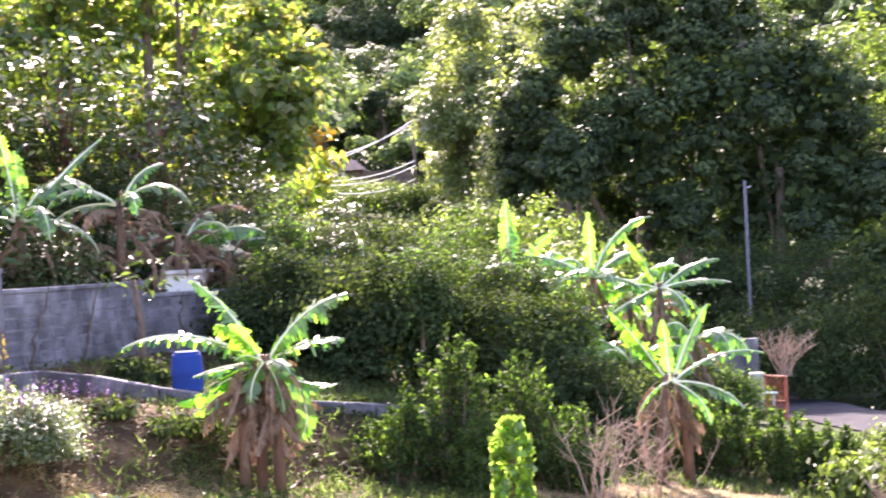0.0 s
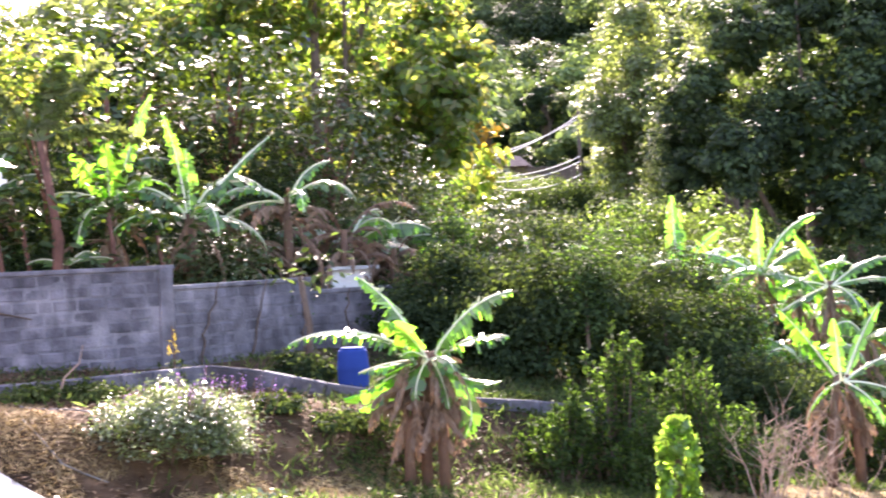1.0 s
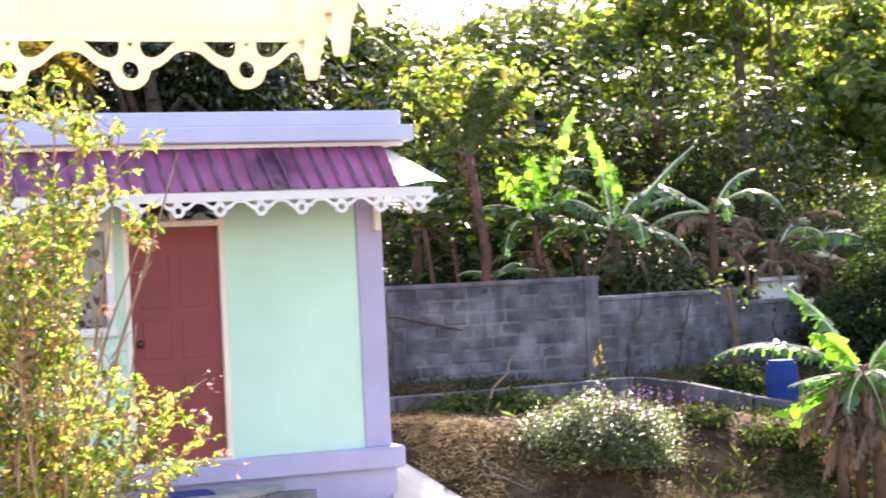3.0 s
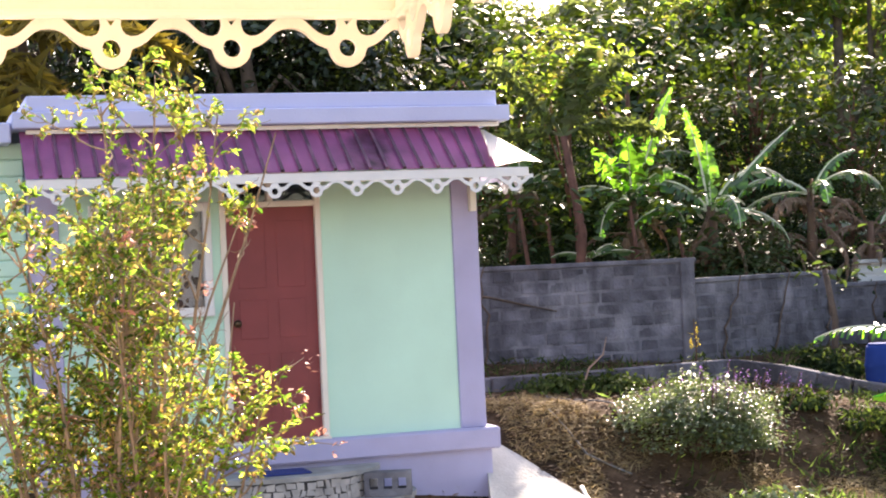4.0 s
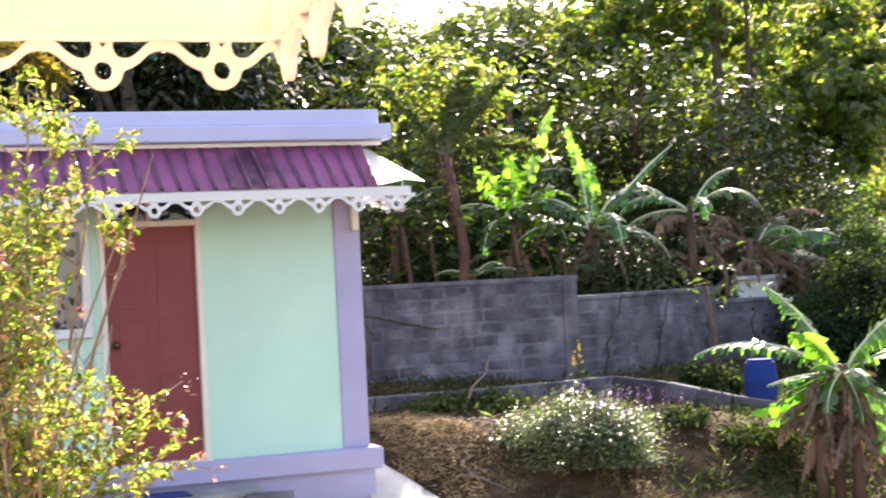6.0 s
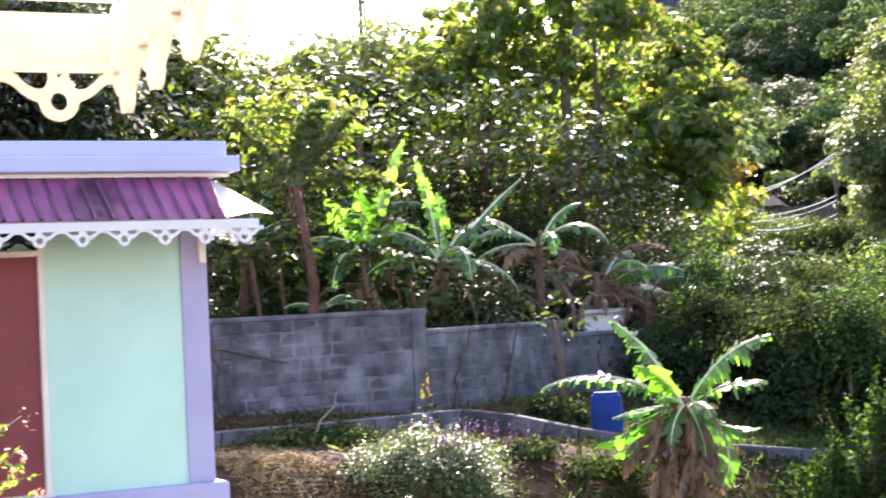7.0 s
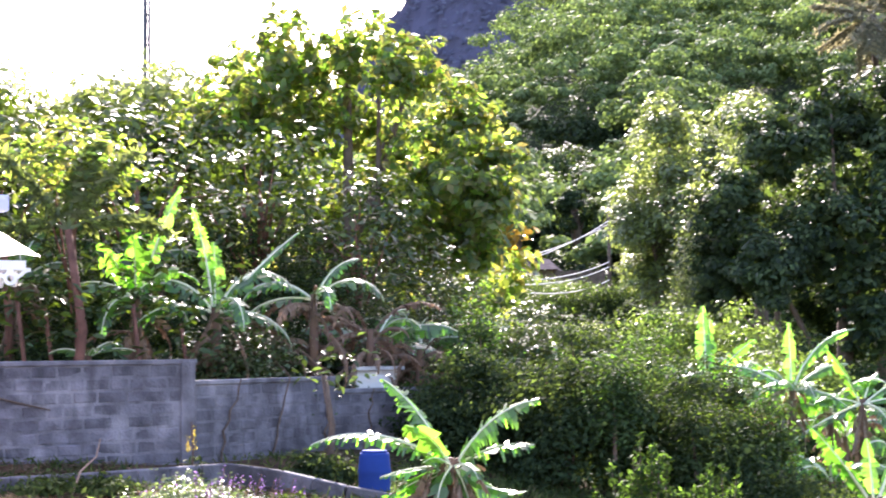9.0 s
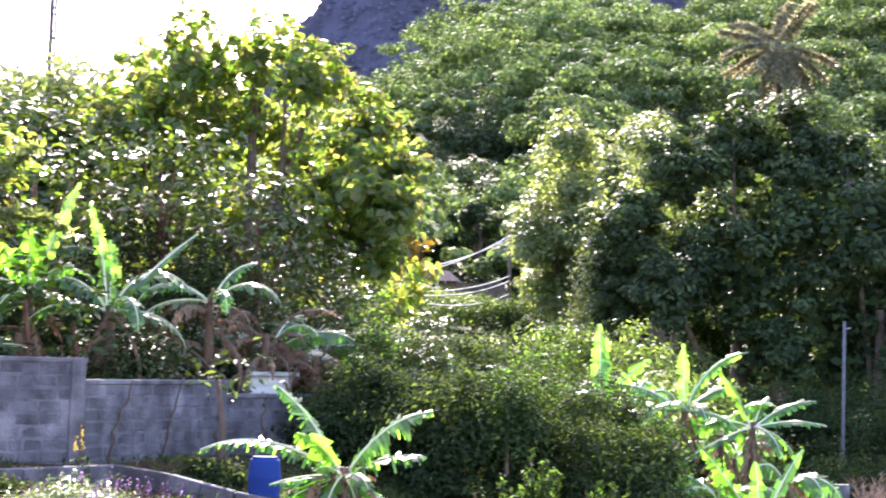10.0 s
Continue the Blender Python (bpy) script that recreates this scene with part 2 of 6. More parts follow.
M = {
    "soil": mat("soil", (0.095, 0.060, 0.036), 0.95, var=0.6, scale=2.2, bump=0.6, bscale=35, stain=((0.05, 0.034, 0.022), 0.9, 0.50), spec=0.08),
    "mint": mat("mint_paint", (0.56, 0.85, 0.70), 0.75, var=0.07, scale=1.1, bump=0.12, bscale=60),
    "lilac": mat("lilac_paint", (0.46, 0.44, 0.64), 0.7, var=0.08, scale=2, bump=0.12, bscale=50),
    "cornice": mat("pale_lilac_paint", (0.55, 0.58, 0.80), 0.6, var=0.05, scale=2, bump=0.1, bscale=50),
    "door": mat("red_brown_door", (0.25, 0.045, 0.045), 0.5, var=0.12, scale=3, bump=0.1, bscale=30),
    "white": mat("white_paint", (0.82, 0.82, 0.80), 0.55, var=0.04, scale=4, bump=0.08, bscale=60),
    "cream": mat("cream_paint", (0.88, 0.82, 0.71), 0.6, var=0.05, scale=3, bump=0.1, bscale=50),
    "roof": mat("purple_metal_sheet", (0.58, 0.20, 0.42), 0.40, var=0.2, scale=3, bump=0.15, bscale=25, stain=((0.10, 0.035, 0.07), 1.3, 0.58)),
    # dark rib colour: the ribs' shaded sides painted in along with grime
    "rib_shade_grime": mat("shaded_grimy_rib", (0.10, 0.04, 0.07), 0.6, var=0.3, scale=6, stain=((0.22, 0.09, 0.15), 2.5, 0.50)),
    "block": mat("concrete_block", (0.125, 0.12, 0.138), 0.95, var=0.5, scale=3.5, bump=1.0, bscale=30, random_by="object", stain=[((0.27, 0.26, 0.285), 1.6, 0.57), ((0.06, 0.056, 0.064), 1.5, 0.55, 0.3)], place=True),
    "mortar": mat("mortar", (0.15, 0.145, 0.162), 0.95, var=0.4, scale=4, bump=0.8, bscale=35, stain=[((0.29, 0.28, 0.30), 1.6, 0.55), ((0.06, 0.056, 0.064), 1.5, 0.55, 0.3)], place=True),
    "concrete": mat("worn_concrete", (0.36, 0.35, 0.33), 0.9, var=0.3, scale=4, bump=0.4, bscale=40),
    "pillar": mat("grey_pillar_render", (0.40, 0.39, 0.39), 0.9, var=0.25, scale=4, bump=0.4, bscale=40),
    "pathmat": mat("pale_concrete_path", (0.56, 0.54, 0.50), 0.9, var=0.2, scale=2.5, bump=0.5, bscale=30),
    "stone": mat("facing_stone", (0.44, 0.41, 0.38), 0.85, var=0.25, scale=8, bump=0.4, bscale=40, random_by="object"),
    "grout": mat("dark_grout", (0.08, 0.075, 0.075), 0.95, var=0.2),
    "mat_blue": mat("blue_doormat", (0.03, 0.05, 0.22), 0.95, var=0.2, scale=30, bump=0.6, bscale=120),
    "barrel": mat("blue_plastic", (0.02, 0.055, 0.24), 0.8, var=0.12, scale=3, bump=0.05, spec=0.12),
    # near-black colour stands in for the unlit room behind a pane
    "dark": mat("unlit_room_black", (0.03, 0.03, 0.035), 0.9, var=0.1),
    "bark": mat("bark", (0.13, 0.09, 0.065), 0.9, var=0.4, scale=6, bump=0.9, bscale=20),
    "redbark": mat("reddish_bark", (0.17, 0.075, 0.05), 0.9, var=0.35, scale=6, bump=0.8, bscale=20),
    "twig": mat("dry_twig", (0.36, 0.255, 0.195), 0.9, var=0.25, scale=10, bump=0.4),
    "shrubstem": mat("brown_stem", (0.34, 0.24, 0.16), 0.85, var=0.3, scale=12, bump=0.3),
    "stem": mat("banana_stem", (0.13, 0.07, 0.045), 0.75, var=0.35, scale=4, bump=0.3, bscale=15, stain=((0.17, 0.09, 0.05), 3, 0.5)),
    "dryleaf": leaf_mat("dry_banana_leaf", [(0.20, 0.12, 0.075), (0.30, 0.21, 0.15), (0.13, 0.08, 0.055)], (0.20, 0.12, 0.075), 0.3, 0.8, 0.2, 0.35, "strip"),
    "blade": leaf_mat("banana_blade", [(0.03, 0.085, 0.014), (0.045, 0.11, 0.018), (0.06, 0.13, 0.022)], (0.20, 0.60, 0.035), 0.36, 0.29, 1.0, 0.25, "strip"),
    # brighter copy of the blade: sunlight on upright leaves put into the colour
    "young": leaf_mat("lit_banana_blade", [(0.06, 0.16, 0.02), (0.09, 0.20, 0.028)], (0.30, 0.74, 0.05), 0.48, 0.3, 0.8, 0.15, "strip"),
    "weed": leaf_mat("weed_leaf", [(0.028, 0.05, 0.018), (0.045, 0.075, 0.025), (0.08, 0.095, 0.038)], (0.20, 0.30, 0.05), 0.3, 0.8, 0.05, glow="few"),
    "straw": leaf_mat("dry_straw", [(0.34, 0.25, 0.13), (0.52, 0.41, 0.22)], (0.45, 0.34, 0.15), 0.3, 0.8, 0.2),
    "litter": leaf_mat("dry_leaf_litter", [(0.08, 0.05, 0.03), (0.20, 0.13, 0.08), (0.36, 0.26, 0.16)], (0.2, 0.12, 0.06), 0.2, 0.8, 0.2),
    # white colour stands in for sun glare on the awning's end
    "flashing": mat("glare_white_flashing", (0.90, 0.89, 0.87), 0.4, metal=0.7, var=0.05, scale=4, bump=0.05),
    # pale rib tone, whitened to carry the glare along leaf tops
    "midrib": mat("pale_midrib", (0.70, 0.72, 0.50), 0.3, var=0.1, scale=5),
    "asphalt": mat("asphalt", (0.055, 0.053, 0.06), 1.0, var=0.2, scale=3, bump=0.5, bscale=60, spec=0.05),
    "rust": mat("rusty_red_paint", (0.42, 0.13, 0.08), 0.7, var=0.25, scale=8),
    "pole": mat("grey_wood_pole", (0.24, 0.23, 0.25), 0.6, var=0.15, scale=6),
    "darkpole": mat("dull_grey_pole", (0.13, 0.13, 0.15), 0.7, var=0.15, scale=6, spec=0.2),
    "wire": mat("pale_cable", (0.60, 0.60, 0.60), 0.5, var=0.05),
    "hose": mat("grey_hose", (0.17, 0.165, 0.15), 0.6, var=0.1),
    # blue-violet base colour carries the haze over the far mountain
    "mountain": mat("hazed_far_forest", (0.105, 0.10, 0.145), 1.0, var=0.22, scale=0.05, bump=0.04, bscale=0.3, spec=0.0),
    "rooftile": mat("grey_roof", (0.10, 0.09, 0.10), 1.0, var=0.3, scale=4, spec=0.0),
    "dark_plank": mat("brown_plank", (0.16, 0.11, 0.085), 0.85, var=0.3, scale=5, bump=0.4),
    "tile": mat("cream_floor_tile", (0.72, 0.66, 0.58), 0.4, var=0.05, scale=3),
    "steel": mat("galvanised_steel", (0.45, 0.46, 0.48), 0.45, metal=0.8, var=0.1),
    "brass": mat("dark_brass", (0.12, 0.08, 0.05), 0.35, metal=0.9, var=0.1),
    "purple": leaf_mat("purple_flower", [(0.22, 0.10, 0.35), (0.35, 0.20, 0.50)], (0.40, 0.22, 0.55), 0.4, 0.7, 0.2),
    "yellow": leaf_mat("yellow_flower", [(0.65, 0.48, 0.05), (0.75, 0.60, 0.08)], (0.80, 0.62, 0.10), 0.4, 0.6, 0.2),
    "pink": leaf_mat("pink_flower", [(0.70, 0.28, 0.22), (0.80, 0.42, 0.33)], (0.85, 0.40, 0.30), 0.4, 0.6, 0.2),
    "grass": leaf_mat("grass", [(0.035, 0.07, 0.018), (0.06, 0.10, 0.024), (0.17, 0.15, 0.07)], (0.16, 0.25, 0.05), 0.35, 0.6, 0.2),
    # darker copy of the canopy leaf: shade behind the wall put into the colour
    "breadfruit": leaf_mat("broad_leaf", [(0.026, 0.05, 0.018), (0.042, 0.076, 0.024), (0.06, 0.095, 0.03), (0.11, 0.09, 0.035)], (0.28, 0.44, 0.03), 0.22, 0.42, 0.34, glow="few"),
    "canopy": leaf_mat("canopy_leaf", [(0.045, 0.08, 0.024), (0.07, 0.11, 0.034), (0.11, 0.14, 0.045), (0.13, 0.125, 0.05)], [(0.22, 0.46, 0.035), (0.34, 0.50, 0.05), (0.40, 0.48, 0.06), (0.44, 0.36, 0.075)], 0.47, 0.40, 0.5, 0.15, "thin"),
    "mango": leaf_mat("dark_leaf", [(0.018, 0.034, 0.017), (0.028, 0.048, 0.022), (0.042, 0.066, 0.028)], (0.16, 0.24, 0.04), 0.22, 0.85, 0.06),
    "glossy": leaf_mat("glossy_dark_leaf", [(0.026, 0.046, 0.02), (0.04, 0.065, 0.026), (0.06, 0.085, 0.034)], (0.16, 0.22, 0.03), 0.35, 0.22, 1.0, glow="few"),
    "lush": leaf_mat("lush_leaf", [(0.06, 0.10, 0.03), (0.10, 0.14, 0.04), (0.14, 0.18, 0.055)], (0.21, 0.32, 0.045), 0.40, 0.5, 0.2),
    # pale tone that also paints sun on fronds and a crown's rim
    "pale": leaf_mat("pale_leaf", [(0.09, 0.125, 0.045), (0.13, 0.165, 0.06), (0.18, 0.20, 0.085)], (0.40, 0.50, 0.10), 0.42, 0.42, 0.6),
    "hedge": leaf_mat("hedge_leaf", [(0.026, 0.046, 0.022), (0.042, 0.066, 0.028), (0.06, 0.088, 0.035)], (0.22, 0.36, 0.04), 0.30, 0.75, 0.06, glow="few"),
    "bushleaf": leaf_mat("bush_leaf", [(0.06, 0.10, 0.04), (0.10, 0.14, 0.06), (0.16, 0.19, 0.11)], (0.25, 0.36, 0.08), 0.35, 0.28, 1.0),
    "shrubleaf": leaf_mat("shrub_leaf", [(0.04, 0.095, 0.018), (0.065, 0.135, 0.026), (0.10, 0.17, 0.035), (0.19, 0.21, 0.06), (0.48, 0.28, 0.16)], [(0.24, 0.54, 0.045), (0.36, 0.60, 0.06), (0.48, 0.62, 0.08), (0.64, 0.58, 0.10), (0.80, 0.42, 0.20)], 0.64, 0.24, 1.0),
    "plume": leaf_mat("plume_leaf", [(0.032, 0.062, 0.022), (0.05, 0.088, 0.03), (0.075, 0.12, 0.04)], (0.24, 0.46, 0.05), 0.38, 0.7, 0.08, glow="few"),
    "vine": leaf_mat("vine_leaf", [(0.08, 0.20, 0.03), (0.12, 0.26, 0.04)], (0.42, 0.66, 0.08), 0.55, 0.3, 0.9),
    "forest": leaf_mat("forest_leaf", [(0.07, 0.115, 0.045), (0.115, 0.165, 0.06), (0.17, 0.205, 0.10)], (0.30, 0.44, 0.10), 0.20, 0.7, 0.12, 0.5, patch=0.11),
    # near-black leaf colour that stands in for crowns seen from their shaded side
    "shade": leaf_mat("shade_dark_leaf", [(0.012, 0.026, 0.014), (0.028, 0.050, 0.020), (0.075, 0.108, 0.036)], (0.20, 0.32, 0.05), 0.16, 0.6, 0.25, 0.4),
    # the same haze tint put into the mountain trees
    "forest_far": leaf_mat("hazed_far_leaf", [(0.095, 0.095, 0.135), (0.112, 0.112, 0.15)], (0.10, 0.12, 0.10), 0.1, 0.9, 0.05),
    "frond": leaf_mat("palm_frond", [(0.16, 0.17, 0.10), (0.26, 0.25, 0.17), (0.34, 0.27, 0.18)], (0.40, 0.36, 0.18), 0.35, 0.35, 0.8),
    "goldfrond": leaf_mat("golden_frond", [(0.20, 0.17, 0.04), (0.30, 0.22, 0.05)], (0.55, 0.42, 0.05), 0.5, 0.45, 0.5),
    "orangeleaf": leaf_mat("orange_leaf", [(0.40, 0.22, 0.03), (0.45, 0.30, 0.04)], (0.60, 0.38, 0.05), 0.5, 0.4, 0.5),
}
def add_far_cover(m, near, far, color):
    """Bare soil in the garden, weeds and undergrowth beyond it."""
    n, l = m.node_tree.nodes, m.node_tree.links
    b = n["Principled BSDF"]
    old = b.inputs["Base Color"].links[0].from_socket
    tc, sep, mp, mx = n.new("ShaderNodeTexCoord"), n.new("ShaderNodeSeparateXYZ"), n.new("ShaderNodeMapRange"), n.new("ShaderNodeMix")
    mx.data_type = "RGBA"
    mp.inputs["From Min"].default_value, mp.inputs["From Max"].default_value = near, far
    l.new(tc.outputs["Object"], sep.inputs[0]), l.new(sep.outputs["Y"], mp.inputs["Value"]), l.new(mp.outputs["Result"], mx.inputs["Factor"])
    l.new(old, mx.inputs["A"])
    mx.inputs["B"].default_value = (*color, 1)
    l.new(mx.outputs["Result"], b.inputs["Base Color"])


add_far_cover(M["soil"], 21.0, 27.0, (0.032, 0.045, 0.02))
glass = bpy.data.materials.new("window_glass")
glass.use_nodes = True
gb = glass.node_tree.nodes["Principled BSDF"]
gb.inputs["Roughness"].default_value, gb.inputs["Transmission Weight"].default_value, gb.inputs["IOR"].default_value = 0.03, 1.0, 1.45


# ---- helpers for building ----
def mesh_of(name, bm, material=None, smooth=False):
    me = bpy.data.meshes.new(name)
    bmesh.ops.recalc_face_normals(bm, faces=bm.faces[:])
    bm.to_mesh(me)
    bm.free()
    if material:
        me.materials.append(material)
    if smooth:
        for p in me.polygons:
            p.use_smooth = True
    return me


def part(name, bm, material, parent=None, label="", smooth=False):
    """Links a bmesh, or a ready mesh, as one object under its parent."""
    me = bm if isinstance(bm, bpy.types.Mesh) else mesh_of(name, bm, material, smooth)
    ob = new(name, me)
    ob.parent = parent
    return tagged(ob, label)


def thing(name, m, label, category, group="", kind=""):
    ob = new(name)
    ob.matrix_world = m
    return tagged(ob, label, category, group, kind)


def box(bm, x0, x1, y0, y1, z0, z1, bevel=0.0):
    r = bmesh.ops.create_cube(bm, size=1)
    bmesh.ops.scale(bm, vec=(x1 - x0, y1 - y0, z1 - z0), verts=r["verts"])
    bmesh.ops.translate(bm, vec=((x0 + x1) / 2, (y0 + y1) / 2, (z0 + z1) / 2), verts=r["verts"])
    if bevel:
        edges = list({e for v in r["verts"] for e in v.link_edges})
        bmesh.ops.bevel(bm, geom=edges, offset=bevel, segments=1, affect="EDGES")
    return bm


def boxed(*a, bevel=0.0):
    return box(bmesh.new(), *a, bevel=bevel)


def tube(bm, pts, radii, sides=7):
    """A tapered tube along points."""
    rings = []
    for i, p in enumerate(pts):
        a = Vector(pts[max(0, i - 1)])
        b = Vector(pts[min(len(pts) - 1, i + 1)])
        d = (b - a).normalized()
        u = d.orthogonal().normalized() if i == 0 else (u - d * u.dot(d)).normalized()
        v = d.cross(u)
        r = radii[i] if hasattr(radii, "__len__") else radii
        rings.append([bm.verts.new(Vector(p) + (u * math.cos(k * 2 * math.pi / sides) + v * math.sin(k * 2 * math.pi / sides)) * r) for k in range(sides)])
    for r0, r1 in zip(rings, rings[1:]):
        for k in range(sides):
            bm.faces.new((r0[k], r0[(k + 1) % sides], r1[(k + 1) % sides], r1[k]))
    for r in (rings[0], rings[-1]):
        bm.faces.new(r)
    return bm


def leaves_mesh(name, centres, length, width, material, rng, up=0.5, droop=0.2, fold=0.15, dirs=None, vary=0.35, fine=False, out=None):
    """Many leaves, each a folded blade of its own with a pointed tip."""
    c = np.asarray(centres, float)
    n = len(c)
    nrm = rng.normal(size=(n, 3))
    nrm[:, 2] = np.abs(nrm[:, 2]) + up * 2
    if out is not None:
        nrm += np.asarray(out)
    nrm /= np.linalg.norm(nrm, axis=1)[:, None]
    u = rng.normal(size=(n, 3)) if dirs is None else np.asarray(dirs) + rng.normal(size=(n, 3)) * 0.35
    u[:, 2] -= droop
    u -= nrm * (u * nrm).sum(1)[:, None]
    u /= np.linalg.norm(u, axis=1)[:, None] + 1e-9
    v = np.cross(nrm, u)
    s = (1 + vary * rng.uniform(-1, 1, n))[:, None]
    L, Wd = u * length * s, v * width * s
    F = nrm * fold * length * s
    base, tip = c - L * 0.5 - F * 0.3, c + L * 0.5 - F * 0.6
    if fine:
        l1, l2 = c - L * 0.18 + Wd * 0.5 + F * 0.35, c + L * 0.18 + Wd * 0.42 + F * 0.3
        r1, r2 = c - L * 0.18 - Wd * 0.5 + F * 0.35, c + L * 0.18 - Wd * 0.42 + F * 0.3
        verts = np.stack([base, l1, l2, tip, r2, r1], 1).reshape(-1, 3)
        k = np.arange(n) * 6
        faces = np.concatenate([np.stack([k, k + 3, k + 2, k + 1], 1), np.stack([k, k + 5, k + 4, k + 3], 1)])
    else:
        verts = np.stack([base, c - L * 0.05 + Wd * 0.5, tip, c - L * 0.05 - Wd * 0.5], 1).reshape(-1, 3)
        k = np.arange(n) * 4
        faces = np.stack([k, k + 3, k + 2, k + 1], 1)
    me = bpy.data.meshes.new(name)
    me.vertices.add(len(verts))
    me.vertices.foreach_set("co", verts.ravel())
    me.loops.add(faces.size)
    me.loops.foreach_set("vertex_index", faces.ravel())
    me.polygons.add(len(faces))
    me.polygons.foreach_set("loop_start", np.arange(0, faces.size, 4))
    me.polygons.foreach_set("loop_total", np.full(len(faces), 4))
    me.update(calc_edges=True)
    me.materials.append(material)
    return me


def clumped(rng, radii, clumps, per, spread, shell=0.55, low=-0.7):
    """Leaf places: clumps gathered towards the outside of an uneven crown, flattened like boughs."""
    d = rng.normal(size=(clumps * 3, 3))
    d /= np.linalg.norm(d, axis=1)[:, None]
    d = d[d[:, 2] > low][:clumps]
    lump = np.array([1 + 0.28 * noise.noise(Vector(v) * 2.1 + Vector((radii[0], 3, 7))) for v in d.tolist()])
    r = (shell + (1 - shell) * rng.random(len(d)) ** 0.6) * lump
    cc = d * r[:, None] * np.array(radii)
    size = spread * rng.uniform(0.6, 1.3, len(cc))
    off = rng.normal(size=(len(cc), per, 3)) * size[:, None, None] * np.array([1, 1, 0.55])
    return (cc[:, None, :] + off).reshape(-1, 3), cc, (off / size[:, None, None]).reshape(-1, 3)


def tree(name, at, height, radii, crown_z, leaf, material, label, clumps=90, per=60, spread=0.45, seed=1, trunk_r=0.16, bark="bark", shell=0.5, low=-0.7, up=0.5, droop=0.25, limbs=9, group="", fine=False, category="tree", lean=(0, 0), lobe=0.0):
    """A tapered trunk with limbs that reach into a crown of single leaves."""
    rng = np.random.default_rng(seed)
    root = thing(name, pose(*at), label, category, group)
    pts, cc, off = lobed(rng, radii, clumps, per, lobe, low) if lobe else clumped(rng, radii, clumps, per, spread, shell, low)
    pts[:, 2] += crown_z
    pts[:, 0] += lean[0]
    pts[:, 1] += lean[1]
    bm = bmesh.new()
    top = Vector((lean[0] * 0.7, lean[1] * 0.7, crown_z + radii[2] * 0.25))
    tube(bm, [(0, 0, -0.3), top * 0.33 + Vector((rng.normal() * 0.1, rng.normal() * 0.1, 0)), top * 0.66 + Vector((rng.normal() * 0.15, 0, 0)), top], [trunk_r * 1.25, trunk_r, trunk_r * 0.75, trunk_r * 0.3], 8)
    for k in range(limbs):
        e = Vector(cc[k * len(cc) // limbs].tolist()) * 0.85 + Vector((lean[0], lean[1], crown_z))
        s = top * rng.uniform(0.3, 0.8)
        mid = s.lerp(e, 0.5) + Vector((0, 0, 0.12 * height * rng.random()))
        tube(bm, [s, mid, e], [trunk_r * 0.45, trunk_r * 0.3, trunk_r * 0.1], 5)
    part("trunk", bm, M[bark], root, smooth=True)
    part("crown", leaves_mesh("crown", pts, leaf[0], leaf[1], M[material], rng, up, droop, fine=fine, out=off * 1.2), None, root)
    return root


def lobed(rng, radii, lobes, per, size, low=-0.8):
    """Leaf places on many rounded boughs: uneven lobes, each a shell of leaves that face outwards."""
    pts, outs, cc = [], [], []
    while len(cc) < lobes:
        d = rng.normal(size=3)
        d /= np.linalg.norm(d)
        if d[2] < low:
            continue
        c = d * np.array(radii) * rng.uniform(0.45, 1.0) ** 0.5
        r = size * rng.uniform(0.55, 1.3)
        k = int(per * (r / size) ** 2)
        o = rng.normal(size=(k, 3))
        o /= np.linalg.norm(o, axis=1)[:, None]
        lump = 1 + 0.22 * np.sin(o[:, 0] * 5 + c[0] * 3) * np.sin(o[:, 1] * 5 + c[1]) + 0.15 * np.sin(o[:, 2] * 7 + c[2] * 2)
        pts.append(c + o * (r * lump * (0.72 + 0.34 * rng.random(k)))[:, None] * np.array([1, 1, 0.8]))
        outs.append(o * 1.6)
        cc.append(c)
    return np.concatenate(pts), np.array(cc), np.concatenate(outs)


def bough_tree(name, at, lobes, seed, label, group, trunks, leaf, material, tufts=19, per=150, bark="bark", inner=0.4, lit_rim_drape=(), loose=0.0):
    """A heavy crown of explicit boughs (x, z, radius): each a cluster of tufts of outward leaves, with shaded leaves inside."""
    rng = np.random.default_rng(seed)
    root = thing(name, pose(*at), label, "tree", group)
    pts, outs, deep = [], [], []
    for k, (x, z, r) in enumerate(lobes):
        c = np.array([x - at[0], rng.uniform(-1.2, 1.2), z - at[2]])
        for _ in range(int(tufts * (1.0, 1.3, 0.75)[k % 3])):
            d = rng.normal(size=3)
            d /= np.linalg.norm(d)
            d[1] -= 0.25
            tr = loose * rng.uniform(0.7, 1.3) if loose else r * rng.uniform(0.20, 0.50)
            o = rng.normal(size=(per, 3))
            o /= np.linalg.norm(o, axis=1)[:, None]
            o[:, 2] = o[:, 2] * 0.6 + 0.25
            pts.append(c + d * r * (rng.uniform(0.1, 1.25) if loose else rng.uniform(0.5, 1.08)) + o * tr * rng.uniform(0.6, 1.1, per)[:, None])
            outs.append(o * 2.2 + d * 0.8)
        n = 55 if loose else 420
        q = rng.normal(size=(n, 3))
        q /= np.linalg.norm(q, axis=1)[:, None]
        deep.append(c + q * r * 0.78 * rng.random(n)[:, None] ** 0.4)
    bm = bmesh.new()
    for tx, tr in trunks:
        tube(bm, [(tx, 0, -0.4), (tx + 0.1, 0.1, 1.6), (tx * 1.2, 0, 3.6), (tx * 1.3, 0, 6.5)], [tr * 1.3, tr, tr * 0.8, tr * 0.4], 9)
